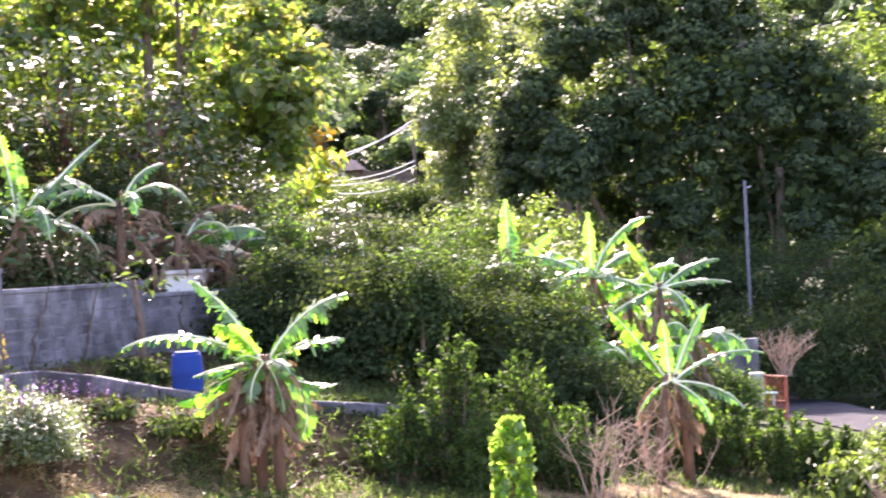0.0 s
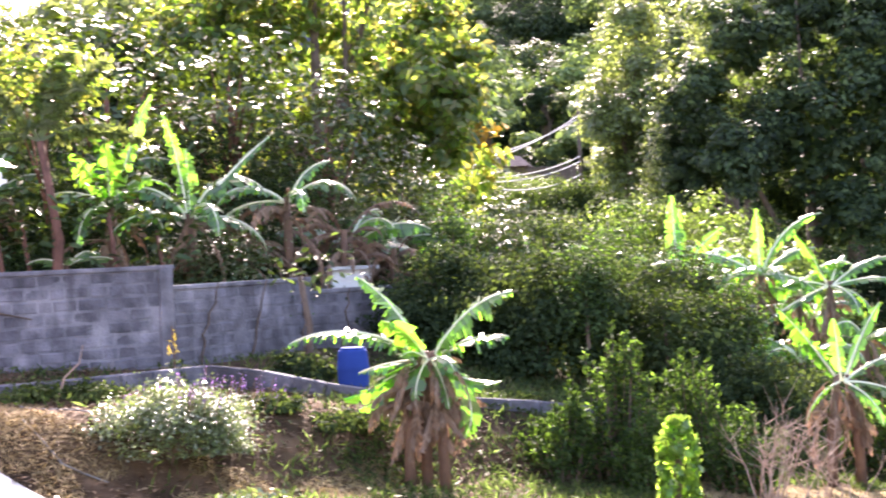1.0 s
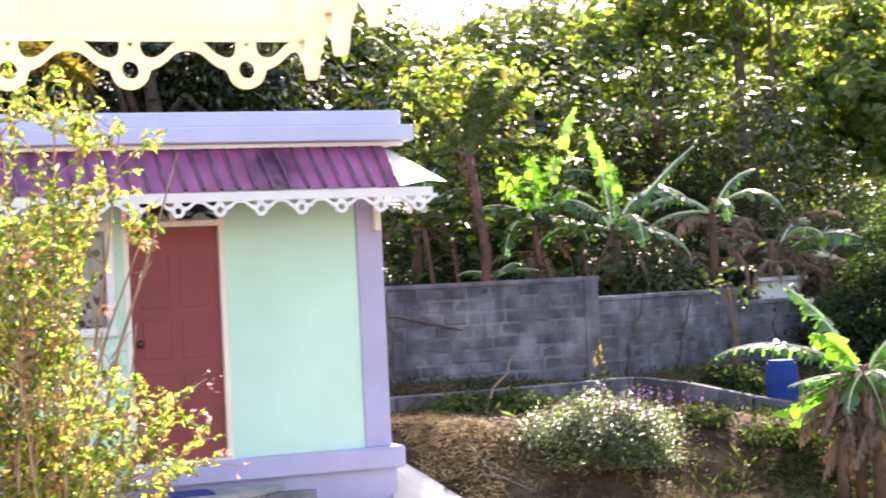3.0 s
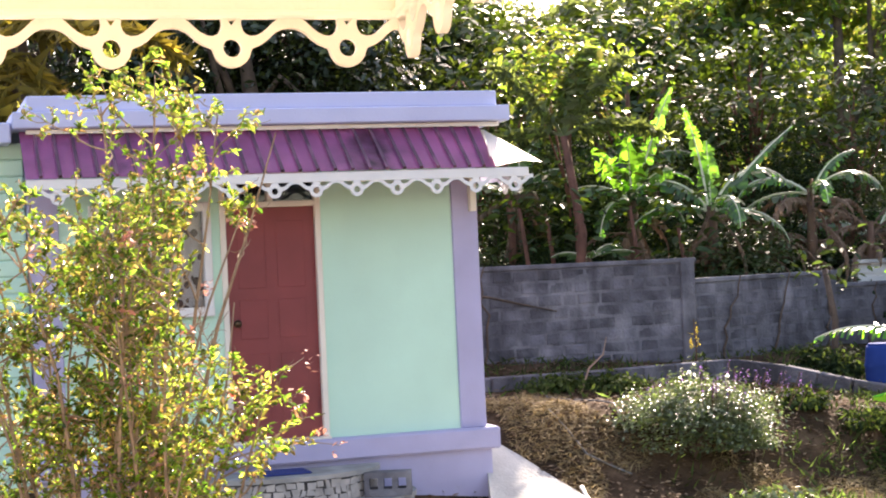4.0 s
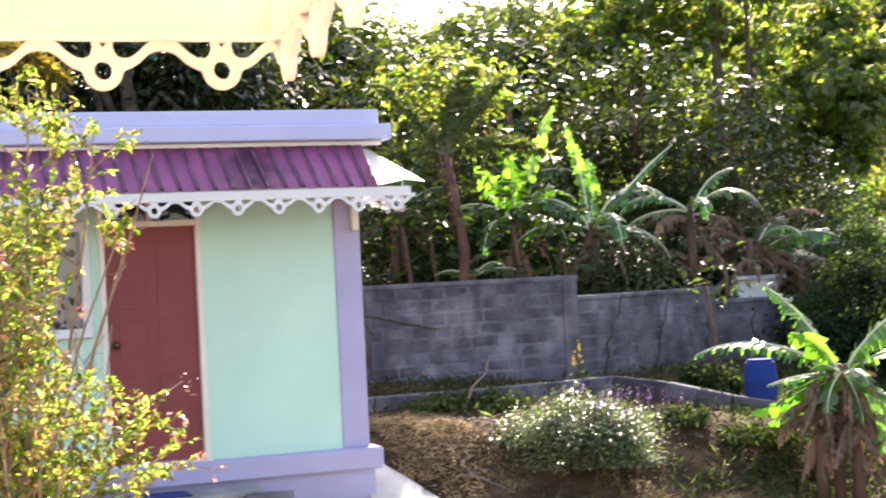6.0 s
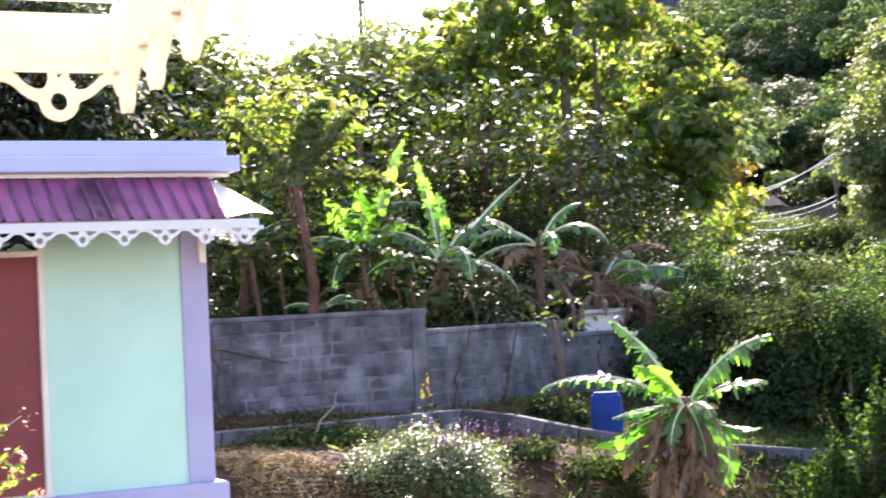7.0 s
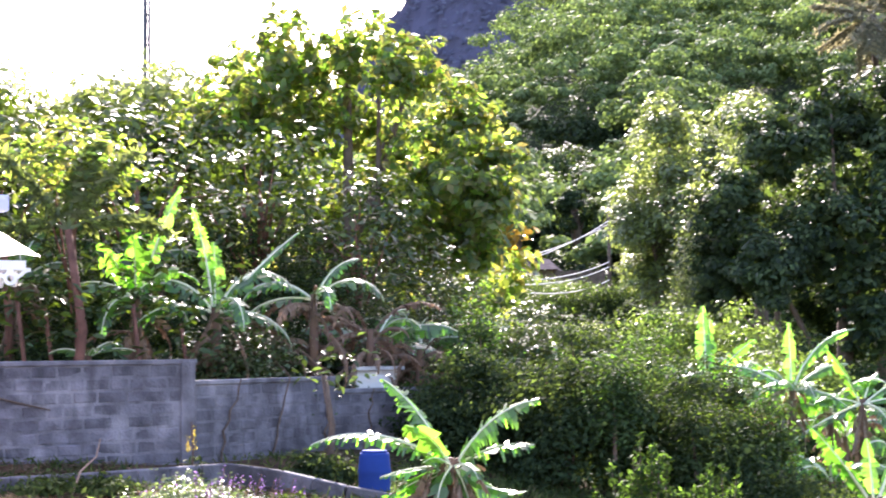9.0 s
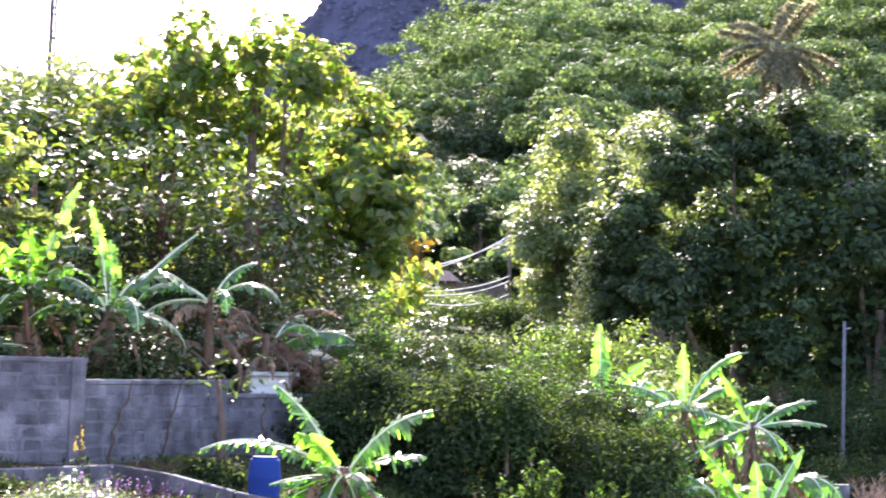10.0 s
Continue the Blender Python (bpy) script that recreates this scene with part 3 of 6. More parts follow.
    for x, z, r in lobes[::3]:
        tube(bm, [(0, 0, 2.2), ((x - at[0]) * 0.5, 0.2, (z - at[2] + 2.2) * 0.52), (x - at[0], 0, z - at[2])], [0.12, 0.08, 0.04], 6)
    part("trunk", bm, M[bark], root, smooth=True)
    part("crown", leaves_mesh("crown", np.concatenate(pts), leaf, leaf * 0.5, M[material], rng, 0.15, 0.3, out=np.concatenate(outs)), None, root)
    part("inner_crown", leaves_mesh("inner_crown", np.concatenate(deep), inner, inner * 0.7, M[material], rng, 0.1, 0.2), None, root)
    # pale leaves paint the sunlit rim and lumps onto the dark crown
    if lit_rim_drape:
        dp, do = [], []
        for x, z, r in lit_rim_drape:
            o = rng.normal(size=(260, 3)) * np.array([0.22, 0.5, 0.5]) * r
            dp.append(o + np.array([x - at[0], -0.6, z - at[2]]))
            do.append(np.tile((-0.8, 0.0, 1.2), (260, 1)))
        part("creeper", leaves_mesh("creeper", np.concatenate(dp), 0.15, 0.075, M["pale"], rng, 0.1, 0.9, out=np.concatenate(do)), None, root, "pale creeper that paints sunlight onto the dark crown")
    return root


def bush(name, at, radii, leaf, material, label, clumps=40, per=50, spread=0.2, seed=1, group="", up=0.3, droop=0.0, shell=0.35, fine=False, category="bush", stems=7):
    if leaf[0] > 0.12:
        leaf, per = (leaf[0] * 0.52, leaf[1] * 0.54), per * 3
    rng = np.random.default_rng(seed)
    root = thing(name, pose(*at), label, category, group)
    pts, cc, off = clumped(rng, radii, clumps, per, spread, shell, -0.75)
    pts[:, 2] += radii[2] * 0.8
    pts[:, 2] = np.maximum(pts[:, 2], 0.02)
    bm = bmesh.new()
    for k in range(stems):
        e = Vector(cc[k * len(cc) // stems].tolist()) * 0.8 + Vector((0, 0, radii[2] * 0.8))
        tube(bm, [(e.x * 0.06, e.y * 0.06, -0.15), (e.x * 0.4, e.y * 0.4, e.z * 0.5), e], [0.03, 0.02, 0.008], 5)
    part("branchwork", bm, M["bark"], root)
    part("foliage", leaves_mesh("foliage", pts, leaf[0], leaf[1], M[material], rng, up, droop, fine=fine, out=off * 1.2), None, root)
    return root


def banana_leaf(rng, length, width, az, rise, droop, torn, material, parent, name="leaf", hang=0.35, roll=0.0):
    """A blade of strips on both sides of an arching midrib."""
    n = max(12, int(length / (0.038 if torn > 0.7 else 0.055)))
    pts, ang = [Vector((0, 0, 0))], rise
    for i in range(n):
        ang -= droop / n * (0.5 + 1.1 * i / n)
        pts.append(pts[-1] + Vector((math.cos(az) * math.cos(ang), math.sin(az) * math.cos(ang), math.sin(ang))) * length / n)
    flat = Vector((-math.sin(az), math.cos(az), 0))
    mid_dir = (pts[n // 2 + 1] - pts[n // 2 - 1]).normalized()
    side = Matrix.Rotation(roll, 3, mid_dir) @ flat
    bm = bmesh.new()
    for sgn in (-1, 1):
        i = 2
        while i < n:
            step = 1 if rng.random() < torn else int(rng.integers(2, 5))
            j = min(n, i + step)
            tilt = hang + rng.uniform(-0.3, 0.55) * (0.3 + torn)
            edge = []
            trim = 1 - 0.4 * torn * rng.random()
            for k in (i, j):
                f = (k - 2) / (n - 2)
                w = width * 0.5 * trim * (math.sin(math.pi * min(1, 0.10 + 0.9 * f)) ** 0.6 if f < 0.97 else 0.25)
                fwd = (pts[min(k + 1, n)] - pts[max(k - 1, 0)]).normalized()
                edge.append((pts[k], pts[k] + side * sgn * w * 0.55 * math.cos(tilt * 0.4) + Vector((0, 0, -w * 0.55 * math.sin(tilt * 0.4))) + fwd * w * 0.12,
                             pts[k] + side * sgn * w * math.cos(tilt) + Vector((0, 0, -w * math.sin(tilt))) + fwd * w * 0.28))
            gap = 0.012 if j - i > 1 else 0.02
            (a0, a1, a2), (b0, b1, b2) = edge
            d = (b2 - a2) * (rng.uniform(0.1, 0.46) * torn)
            va = [bm.verts.new(p) for p in (a0, a1, a2 + d, b2 - d, b1, b0)]
            bm.faces.new((va[0], va[1], va[4], va[5]))
            bm.faces.new((va[1], va[2], va[3], va[4]))
            i = j
    blade = part(name, bm, M[material], parent, smooth=False)
    bm = bmesh.new()
    tube(bm, pts, [(0.010 + 0.011 * min(1.5, length)) * (0.45 if material == "dryleaf" else 1.0) * (1 - 0.8 * k / n) for k in range(n + 1)], 5)
    part("midrib", bm, M["dryleaf" if material == "dryleaf" else "midrib"], blade)
    return blade


def banana(name, at, stem_h, leaves, label, seed=1, stem_r=0.10, dead=5, group="", stems=((0, 0),), dead_len=0.9, young=72, arch=False, blade="blade"):
    """leaves: (turn in degrees, rise, length, width, droop, torn). Steeper than young: the brighter sunlit blade."""
    rng = np.random.default_rng(seed)
    root = thing(name, pose(*at), label, "banana plant", group)
    for sx, sy in stems:
        bm = bmesh.new()
        tube(bm, [(sx * 1.2, sy * 1.2, -0.25), (sx, sy, stem_h * 0.5), (sx * 0.4, sy * 0.4, stem_h)], [stem_r * 1.2, stem_r, stem_r * 0.55], 10)
        part("stem", bm, M["stem"], root, smooth=True)
    for turn, rise, length, width, droop, torn, *roll in leaves:
        torn = max(torn, 0.65)
        roll = roll[0] if roll else math.copysign(24, math.cos(radians(turn))) + rng.uniform(-22, 22)
        if 0 <= rise < 56:
            roll = math.copysign(abs(roll) * 0.3 + 4 if not group else abs(roll) * 0.7 + 12, math.cos(radians(turn)))
        lf = banana_leaf(rng, length, width, radians(turn), radians(rise), radians(droop), torn, blade if rise < young else "young", root, roll=radians(roll))
        lf.location = (0.03 * math.cos(radians(turn)), 0.03 * math.sin(radians(turn)), stem_h - 0.08)
    for k in range(dead):
        a = rng.uniform(0, 2 * math.pi)
        rise, drop = (rng.uniform(-60, 30), rng.uniform(40, 120)) if k % 2 == 0 else (rng.uniform(-88, -45), rng.uniform(-20, 60))
        if arch:
            rise, drop = rng.uniform(-10, 65), rng.uniform(80, 150)
        lf = banana_leaf(rng, dead_len * rng.uniform(0.35, 1.05), rng.uniform(0.10, 0.28), a, radians(rise), radians(drop), 0.95, "dryleaf", root, "dead_leaf", rng.uniform(0.6, 1.3), rng.uniform(-1.2, 1.2))
        sx, sy = stems[k % len(stems)]
        lf.location = (sx * 0.7 + 0.06 * math.cos(a), sy * 0.7 + 0.06 * math.sin(a), stem_h - rng.uniform(0.02, 0.6 * min(1.0, stem_h)))
    return root


def sm(a, b, t):
    t = min(1.0, max(0.0, (t - a) / (b - a)))
    return t * t * (3 - 2 * t)


def ground_z(x, y):
    """The lie of the land: falls to the road, rises to the garden wall, then to the wooded hill."""
    z = -0.35 - 0.10 * (max(-14, min(10, x)) + 2.5)
    up = y + 1.0 * (-max(-9, min(0, x)) - 3.4)
    z += (0.70 * sm(16.2, 18.6, up) + 0.05 * min(9.0, max(0.0, up - 19))) * sm(2.0, -1.5, x)
    z -= 0.05 * min(25.0, max(0.0, y - 22)) * sm(0, 4, x)
    z += 3.0 * sm(45, 90, y)
    hill = (41.0 + 0.20 * (x + 7)) * sm(-0.34, -0.06, x / max(60.0, y))
    z += hill * sm(85, 245, y) ** 1.1
    ahead, along = 0.686 * (x + 6.37) - 0.728 * (y - 13.92), 0.728 * (x + 6.37) + 0.686 * (y - 13.92)
    z -= 0.55 * sm(-0.1, 0.3, ahead) * sm(0.55, 0.1, along) * sm(-9.0, -7.0, along)
    z += 0.05 * noise.noise(Vector((x * 0.5, y * 0.5, 0))) + 0.012 * noise.noise(Vector((x * 2.3, y * 2.3, 4)))
    return z


# ---- ground ----
def ground():
    xs = np.concatenate([np.linspace(-600, -60, 12), np.linspace(-50, -16, 18), np.linspace(-15, 14, 117), np.linspace(15, 60, 24), np.linspace(70, 600, 12)])
    ys = np.concatenate([np.linspace(-400, -10, 8), np.linspace(-8, 9, 18), np.linspace(9.25, 30, 84), np.linspace(31, 60, 30), np.linspace(63, 260, 50), np.linspace(300, 900, 8)])
    verts = [(x, y, ground_z(x, y)) for y in ys for x in xs]
    w = len(xs)
    faces = [(j * w + i, j * w + i + 1, (j + 1) * w + i + 1, (j + 1) * w + i) for j in range(len(ys) - 1) for i in range(w - 1)]
    me = bpy.data.meshes.new("ground")
    me.from_pydata(verts, [], faces)
    me.materials.append(M["soil"])
    tagged(new("ground", me), "bare brown garden soil rising to wooded hill", "ground", kind="structure")


ground()


def mountain():
    xs, ys = np.linspace(-170, 420, 300), np.linspace(0, 1, 70)
    verts = []
    for v in ys:
        for x in xs:
            crest = 62 + 82 * sm(-150, -48, x) + 60 * sm(-40, 200, x) - 75 * sm(-105, -150, x)
            crest += 4.5 * noise.noise(Vector((x * 0.12, 3, 1))) + 2.5 * noise.noise(Vector((x * 0.45, 7, 1)))
            n1 = noise.noise(Vector((x * 0.03, v * 4, 1))) * 7 + noise.noise(Vector((x * 0.11, v * 14, 5))) * 2.5 + noise.noise(Vector((x * 0.4, v * 40, 9))) * 0.6
            verts.append((x, 430 + 70 * v + n1, -5 + crest * v + n1 * 0.4))
    w = len(xs)
    faces = [(j * w + i, j * w + i + 1, (j + 1) * w + i + 1, (j + 1) * w + i) for j in range(69) for i in range(w - 1)]
    me = bpy.data.meshes.new("mountain")
    me.from_pydata(verts, [], faces)
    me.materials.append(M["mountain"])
    tagged(new("backdrop_mountain", me), "steep forested mountain with haze put into its violet-grey colour", "mountain", kind="structure")


mountain()


def mountain_wood():
    rng = np.random.default_rng(78)
    src = bpy.data.objects["backdrop_mountain"].data
    co = np.empty(len(src.vertices) * 3)
    src.vertices.foreach_get("co", co)
    co = co.reshape(-1, 3)
    co = co[(co[:, 0] < 60)]
    pick = rng.integers(0, len(co), 20000)
    p = co[pick] + rng.normal(size=(20000, 3)) * np.array([1.5, 1.5, 1.2])
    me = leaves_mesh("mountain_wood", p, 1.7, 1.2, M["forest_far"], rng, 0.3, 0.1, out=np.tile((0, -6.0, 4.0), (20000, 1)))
    tagged(new("mountain_wood", me), "haze-tinted violet-grey trees covering the far mountain face", "forest", kind="stuff")


mountain_wood()

def plate(name, loops, thick, material):
    """A flat board cut from loops in x and z: the first the outline, the rest holes; its thickness lies along y."""
    cu = bpy.data.curves.new(name, "CURVE")
    cu.dimensions, cu.fill_mode, cu.extrude = "2D", "BOTH", thick / 2
    for pts in loops:
        sp = cu.splines.new("POLY")
        sp.points.add(len(pts) - 1)
        for p, q in zip(sp.points, pts):
            p.co = (q[0], q[1], 0, 1)
        sp.use_cyclic_u = True
    tmp = bpy.data.objects.new(name, cu)
    me = bpy.data.meshes.new_from_object(tmp)
    me.name = name
    bpy.data.objects.remove(tmp)
    me.materials.clear()
    me.materials.append(material)
    me.transform(Matrix.Rotation(math.pi / 2, 4, "X"))
    return me


# ---- the small mint house ----
HOUSE = Matrix.Translation((-6.37, 13.92, 0)) @ Matrix.Rotation(radians(43.3), 4, "Z")
house = tagged(new("house"), "small mint green house with lilac trim and purple awning", "house")
house.matrix_world = HOUSE
DX0, DX1, WX0, WX1 = -2.29, -1.50, -3.45, -2.42


def facade():
    z0, z1 = 0.68, 3.45
    outline = [(-3.70, z0), (DX0 - 0.05, z0), (DX0 - 0.05, 3.02), (DX1 + 0.05, 3.02), (DX1 + 0.05, z0), (-0.236, z0), (-0.236, z1), (-3.70, z1)]
    hole = [(WX0 - 0.0, 1.80), (WX1, 1.80), (WX1, 2.78), (WX0, 2.78)]
    wall = part("front_wall", plate("front_wall", [outline, hole], 0.15, M["mint"]), None, house, "mint green painted front wall")
    wall.location = (0, 0.105, 0)
    part("side_wall", boxed(-0.2, -0.02, 0.25, 5.0, 0.68, 3.45), M["lilac"], house, "lilac side wall")
    part("back_wall", boxed(-9, -0.02, 5.0, 5.2, 0.0, 3.45), M["mint"], house)
    part("interior_wall", boxed(-3.9, -0.25, 2.4, 2.5, 0.68, 3.4), M["dark"], house, "inner wall coloured near-black for a dim room")
    part("floor_slab", boxed(-9, -0.05, 0.3, 5.0, 0.5, 0.66), M["concrete"], house)
    part("corner_pilaster", boxed(-0.24, 0.0, 0.0, 0.25, 0.68, 3.45, bevel=0.006), M["lilac"], house, "lilac corner pilaster")
    part("corner_pilaster", boxed(-3.95, -3.70, 0.0, 0.25, 0.68, 3.45, bevel=0.006), M["lilac"], house, "lilac pilaster beside the window")
    part("plinth_ledge", boxed(-3.98, 0.10, -0.09, 5.1, 0.485, 0.68, bevel=0.02), M["lilac"], house, "projecting lilac plinth ledge")
    part("plinth", boxed(-3.96, 0.03, -0.02, 5.05, -0.6, 0.485), M["lilac"], house, "lilac plinth")


facade()


def house_door():
    d = part("door", boxed(DX0, DX1, 0.06, 0.10, 0.70, 2.72), M["door"], house, "closed red-brown panelled door")
    w = DX1 - DX0
    for x0, x1 in ((DX0 + 0.10, DX0 + w / 2 - 0.05), (DX0 + w / 2 + 0.05, DX1 - 0.10)):
        for z0, z1 in ((0.85, 1.45), (1.58, 1.92), (2.02, 2.60)):
            bm = bmesh.new()
            box(bm, x0, x1, 0.0565, 0.062, z0, z1, bevel=0.004)
            part("panel", bm, M["door"], d)
    bm = bmesh.new()
    bmesh.ops.create_uvsphere(bm, u_segments=12, v_segments=8, radius=0.035, matrix=Matrix.Translation((DX0 + 0.07, 0.015, 1.72)))
    tube(bm, [(DX0 + 0.07, 0.06, 1.72), (DX0 + 0.07, 0.02, 1.72)], 0.015, 8)
    part("door_knob", bm, M["brass"], d, "dark brass knob", smooth=True)
    for a in ((DX0 - 0.05, DX0, 0.0, 0.10, 0.68, 3.02), (DX1, DX1 + 0.05, 0.0, 0.10, 0.68, 3.02), (DX0, DX1, 0.0, 0.10, 2.72, 2.77), (DX0, DX1, 0.0, 0.10, 2.98, 3.02), (DX0 + w / 2 - 0.025, DX0 + w / 2 + 0.025, 0.0, 0.10, 2.77, 2.98)):
        part("door_frame", boxed(*a, bevel=0.005), M["cream"], house)
    for x0, x1 in ((DX0, DX0 + w / 2 - 0.025), (DX0 + w / 2 + 0.025, DX1)):
        part("transom_pane", boxed(x0, x1, 0.05, 0.056, 2.77, 2.98), glass, house, "dark transom pane").visible_shadow = False
    part("threshold", boxed(DX0 - 0.05, DX1 + 0.05, -0.06, 0.06, 0.682, 0.70), M["cream"], house)


house_door()


def house_window():
    win = part("window", boxed(WX0, WX1, 0.0, 0.02, 1.80, 1.86), M["white"], house, "white framed window with floral curtain")
    for a in ((WX0, WX0 + 0.07, -0.02, 0.10, 1.80, 2.78), (WX1 - 0.07, WX1, -0.02, 0.10, 1.80, 2.78), (WX0, WX1, -0.015, 0.10, 2.70, 2.78), (WX0, WX1, -0.04, 0.10, 1.80, 1.88), ((WX0 + WX1) / 2 - 0.03, (WX0 + WX1) / 2 + 0.03, -0.01, 0.09, 1.88, 2.70)):
        part("window_frame", boxed(*a, bevel=0.006), M["white"], win)
    for x0, x1 in ((WX0 + 0.07, (WX0 + WX1) / 2 - 0.03), ((WX0 + WX1) / 2 + 0.03, WX1 - 0.07)):
        part("pane", boxed(x0, x1, 0.04, 0.045, 1.88, 2.70), glass, win).visible_shadow = False
    bm = bmesh.new()
    cols = 40
    v = [[bm.verts.new((WX0 + 0.03 + (WX1 - WX0 - 0.06) * i / cols, 0.15 + 0.02 * math.sin(i * 1.3), z)) for i in range(cols + 1)] for z in (1.84, 2.75)]
    for i in range(cols):
        bm.faces.new((v[0][i], v[0][i + 1], v[1][i + 1], v[1][i]))
    cm = bpy.data.materials.new("floral_curtain")
    cm.use_nodes = True
    n, l = cm.node_tree.nodes, cm.node_tree.links
    vor, ramp, tc = n.new("ShaderNodeTexVoronoi"), n.new("ShaderNodeValToRGB"), n.new("ShaderNodeTexCoord")
    vor.inputs["Scale"].default_value = 11
    ramp.color_ramp.elements[0].position, ramp.color_ramp.elements[1].position = 0.36, 0.42
    ramp.color_ramp.elements[0].color, ramp.color_ramp.elements[1].color = (0.09, 0.05, 0.05, 1), (0.72, 0.68, 0.66, 1)
    l.new(tc.outputs["Object"], vor.inputs["Vector"]), l.new(vor.outputs["Distance"], ramp.inputs["Fac"]), l.new(ramp.outputs["Color"], n["Principled BSDF"].inputs["Base Color"])
    n["Principled BSDF"].inputs["Roughness"].default_value = 0.9
    part("curtain", bm, cm, win, "white curtain with dark flower print", smooth=True)


house_window()


def roof_and_awning():
    part("roof_slab", boxed(-3.94, 0.155, -0.22, 5.2, 3.552, 3.687, bevel=0.012), M["cornice"], house, "pale lilac concrete roof edge")
    part("cornice", boxed(-4.06, 0.245, -0.31, 5.3, 3.41, 3.55, bevel=0.012), M["cornice"], house, "stepped pale lilac cornice")
    part("soffit_strip", boxed(-3.95, 0.16, -0.24, -0.16, 3.37, 3.405), M["cream"], house, "cream strip under the cornice")
    # ribbed metal awning with a hipped end
    top_z, low_z, out, s0, s1, s2 = 3.40, 2.972, 0.74, -4.0, 0.04, -0.01
    bm = bmesh.new()
    ribs = []
    x = s0
    while x < s2 - 0.001:
        for dx, h in ((0, 0), (0.096, 0), (0.105, 0.024), (0.131, 0.024), (0.140, 0)):
            ribs.append((x + dx, h))
        x += 0.15
    ribs = [(x, h) for x, h in ribs if x <= s2] + [(s2, 0)]
    prev = None
    for x, h in ribs:
        xb = x - 0.05 * sm(-0.5, 0.0, x)
        col = [bm.verts.new((x, -0.14, top_z + h)), bm.verts.new((xb, -out, low_z + h))]
        if prev:
            bm.faces.new((prev[0], col[0], col[1], prev[1]))
        prev = col
    bmesh.ops.solidify(bm, geom=bm.faces[:], thickness=0.006)
    aw = part("awning", bm, M["roof"], house, "weathered purple ribbed metal awning")
    x = s0 + 0.118
    while x < s2 - 0.02:
        xb = x - 0.05 * sm(-0.5, 0.0, x)
        bm = bmesh.new()
        tube(bm, [(x, -0.15, top_z + 0.012), (xb, -out - 0.004, low_z + 0.012)], 0.019, 4)
        part("rib", bm, M["rib_shade_grime"], aw)
        x += 0.15
    # hip end as a white sheet, tilted to throw sun glare at the camera
    bm = bmesh.new()
    a, b, c, d, e = (bm.verts.new(p) for p in ((0.0, -0.28, top_z - 0.07), (-0.12, -out - 0.01, low_z + 0.09), (0.38, -0.36, low_z + 0.08), (0.38, 0.5, low_z + 0.08), (0.0, 0.5, top_z + 0.0)))
    f = bm.verts.new((0.36, -out - 0.01, low_z + 0.03))
    bm.faces.new((a, b, f))
    bm.faces.new((a, f, c))
    bm.faces.new((a, c, d, e))
    bmesh.ops.solidify(bm, geom=bm.faces[:], thickness=0.008)
    part("hip_sheet", bm, M["flashing"], aw, "hip flashing whitened and tilted to carry the sun glare")
    part("awning_fascia", boxed(s0, s1 + 0.20, -out + 0.01, -out + 0.035, 2.885, 2.965, bevel=0.004), M["white"], house, "white awning fascia board")
    part("awning_fascia", boxed(s1 + 0.175, s1 + 0.20, -out + 0.04, 0.5, 2.885, 2.965, bevel=0.004), M["white"], house)
    for x in (-3.6, -2.4, -1.1, -0.12):
        part("bracket", boxed(x - 0.03, x + 0.03, -0.68, 0.02, 2.91, 2.965), M["cream"], house)
    part("bracket_post", boxed(-0.09, -0.03, -0.08, -0.01, 2.62, 2.93, bevel=0.004), M["cream"], house)
    return s0, s1, out


AW = roof_and_awning()


def fret_mesh(name, w, thick, material, h=None):
    """One scallop of pierced fretwork: a pendant with a round hole between two almond openings, hung from y 0."""
    cu = bpy.data.curves.new(name, "CURVE")
    cu.dimensions, cu.fill_mode, cu.extrude = "2D", "BOTH", thick / 2

    def loop(pts):
        s = cu.splines.new("POLY")
        s.points.add(len(pts) - 1)
        for p, q in zip(s.points, pts):
            p.co = (q[0] * w, q[1] * (h or w), 0, 1)
        s.use_cyclic_u = True

    half = [(0.5, -0.09), (0.44, -0.095), (0.39, -0.115), (0.345, -0.15), (0.30, -0.192), (0.25, -0.226), (0.205, -0.245), (0.17, -0.258)]
    for k in range(9):
        a = radians(-12 - 78 * k / 8)
        half.append((0.158 * math.cos(a), -0.262 + 0.158 * math.sin(a)))
    loop([(-0.5, 0.0), (0.5, 0.0)] + half + [(-x, y) for x, y in half[-2::-1]])
    loop([(0.078 * math.cos(k * math.pi / 8), -0.255 + 0.078 * math.sin(k * math.pi / 8)) for k in range(16)])
    for sg in (-1, 1):
        loop([(sg * x, y) for x, y in ((0.085, -0.008), (0.40, -0.008), (0.36, -0.035), (0.31, -0.085), (0.26, -0.125), (0.21, -0.15), (0.16, -0.155), (0.12, -0.14), (0.095, -0.11), (0.08, -0.06))])
    loop([(-0.035, -0.02), (0.035, -0.02), (0.0, -0.07)])
    tmp = bpy.data.objects.new(name, cu)
    me = bpy.data.meshes.new_from_object(tmp)
    me.name = name
    bpy.data.objects.remove(tmp)
    me.materials.clear()
    me.materials.append(material)
    me.transform(Matrix.Rotation(math.pi / 2, 4, "X"))
    return me


def house_fretwork():
    s0, s1, out = AW
    w = 0.351
    me = fret_mesh("fret_scallop", w, 0.02, M["white"])
    k = 0
    while s1 + 0.065 - w * (k + 0.5) > s0:
        ob = part("fret_scallop", me, None, house)
        ob.location = (s1 + 0.065 - w * k, -out + 0.022, 2.905)
        k += 1
    for k in range(2):
        ob = part("fret_scallop", me, None, house)
        ob.location, ob.rotation_euler = (s1 + 0.19, -out + 0.25 + w * k, 2.905), (0, 0, math.pi / 2)


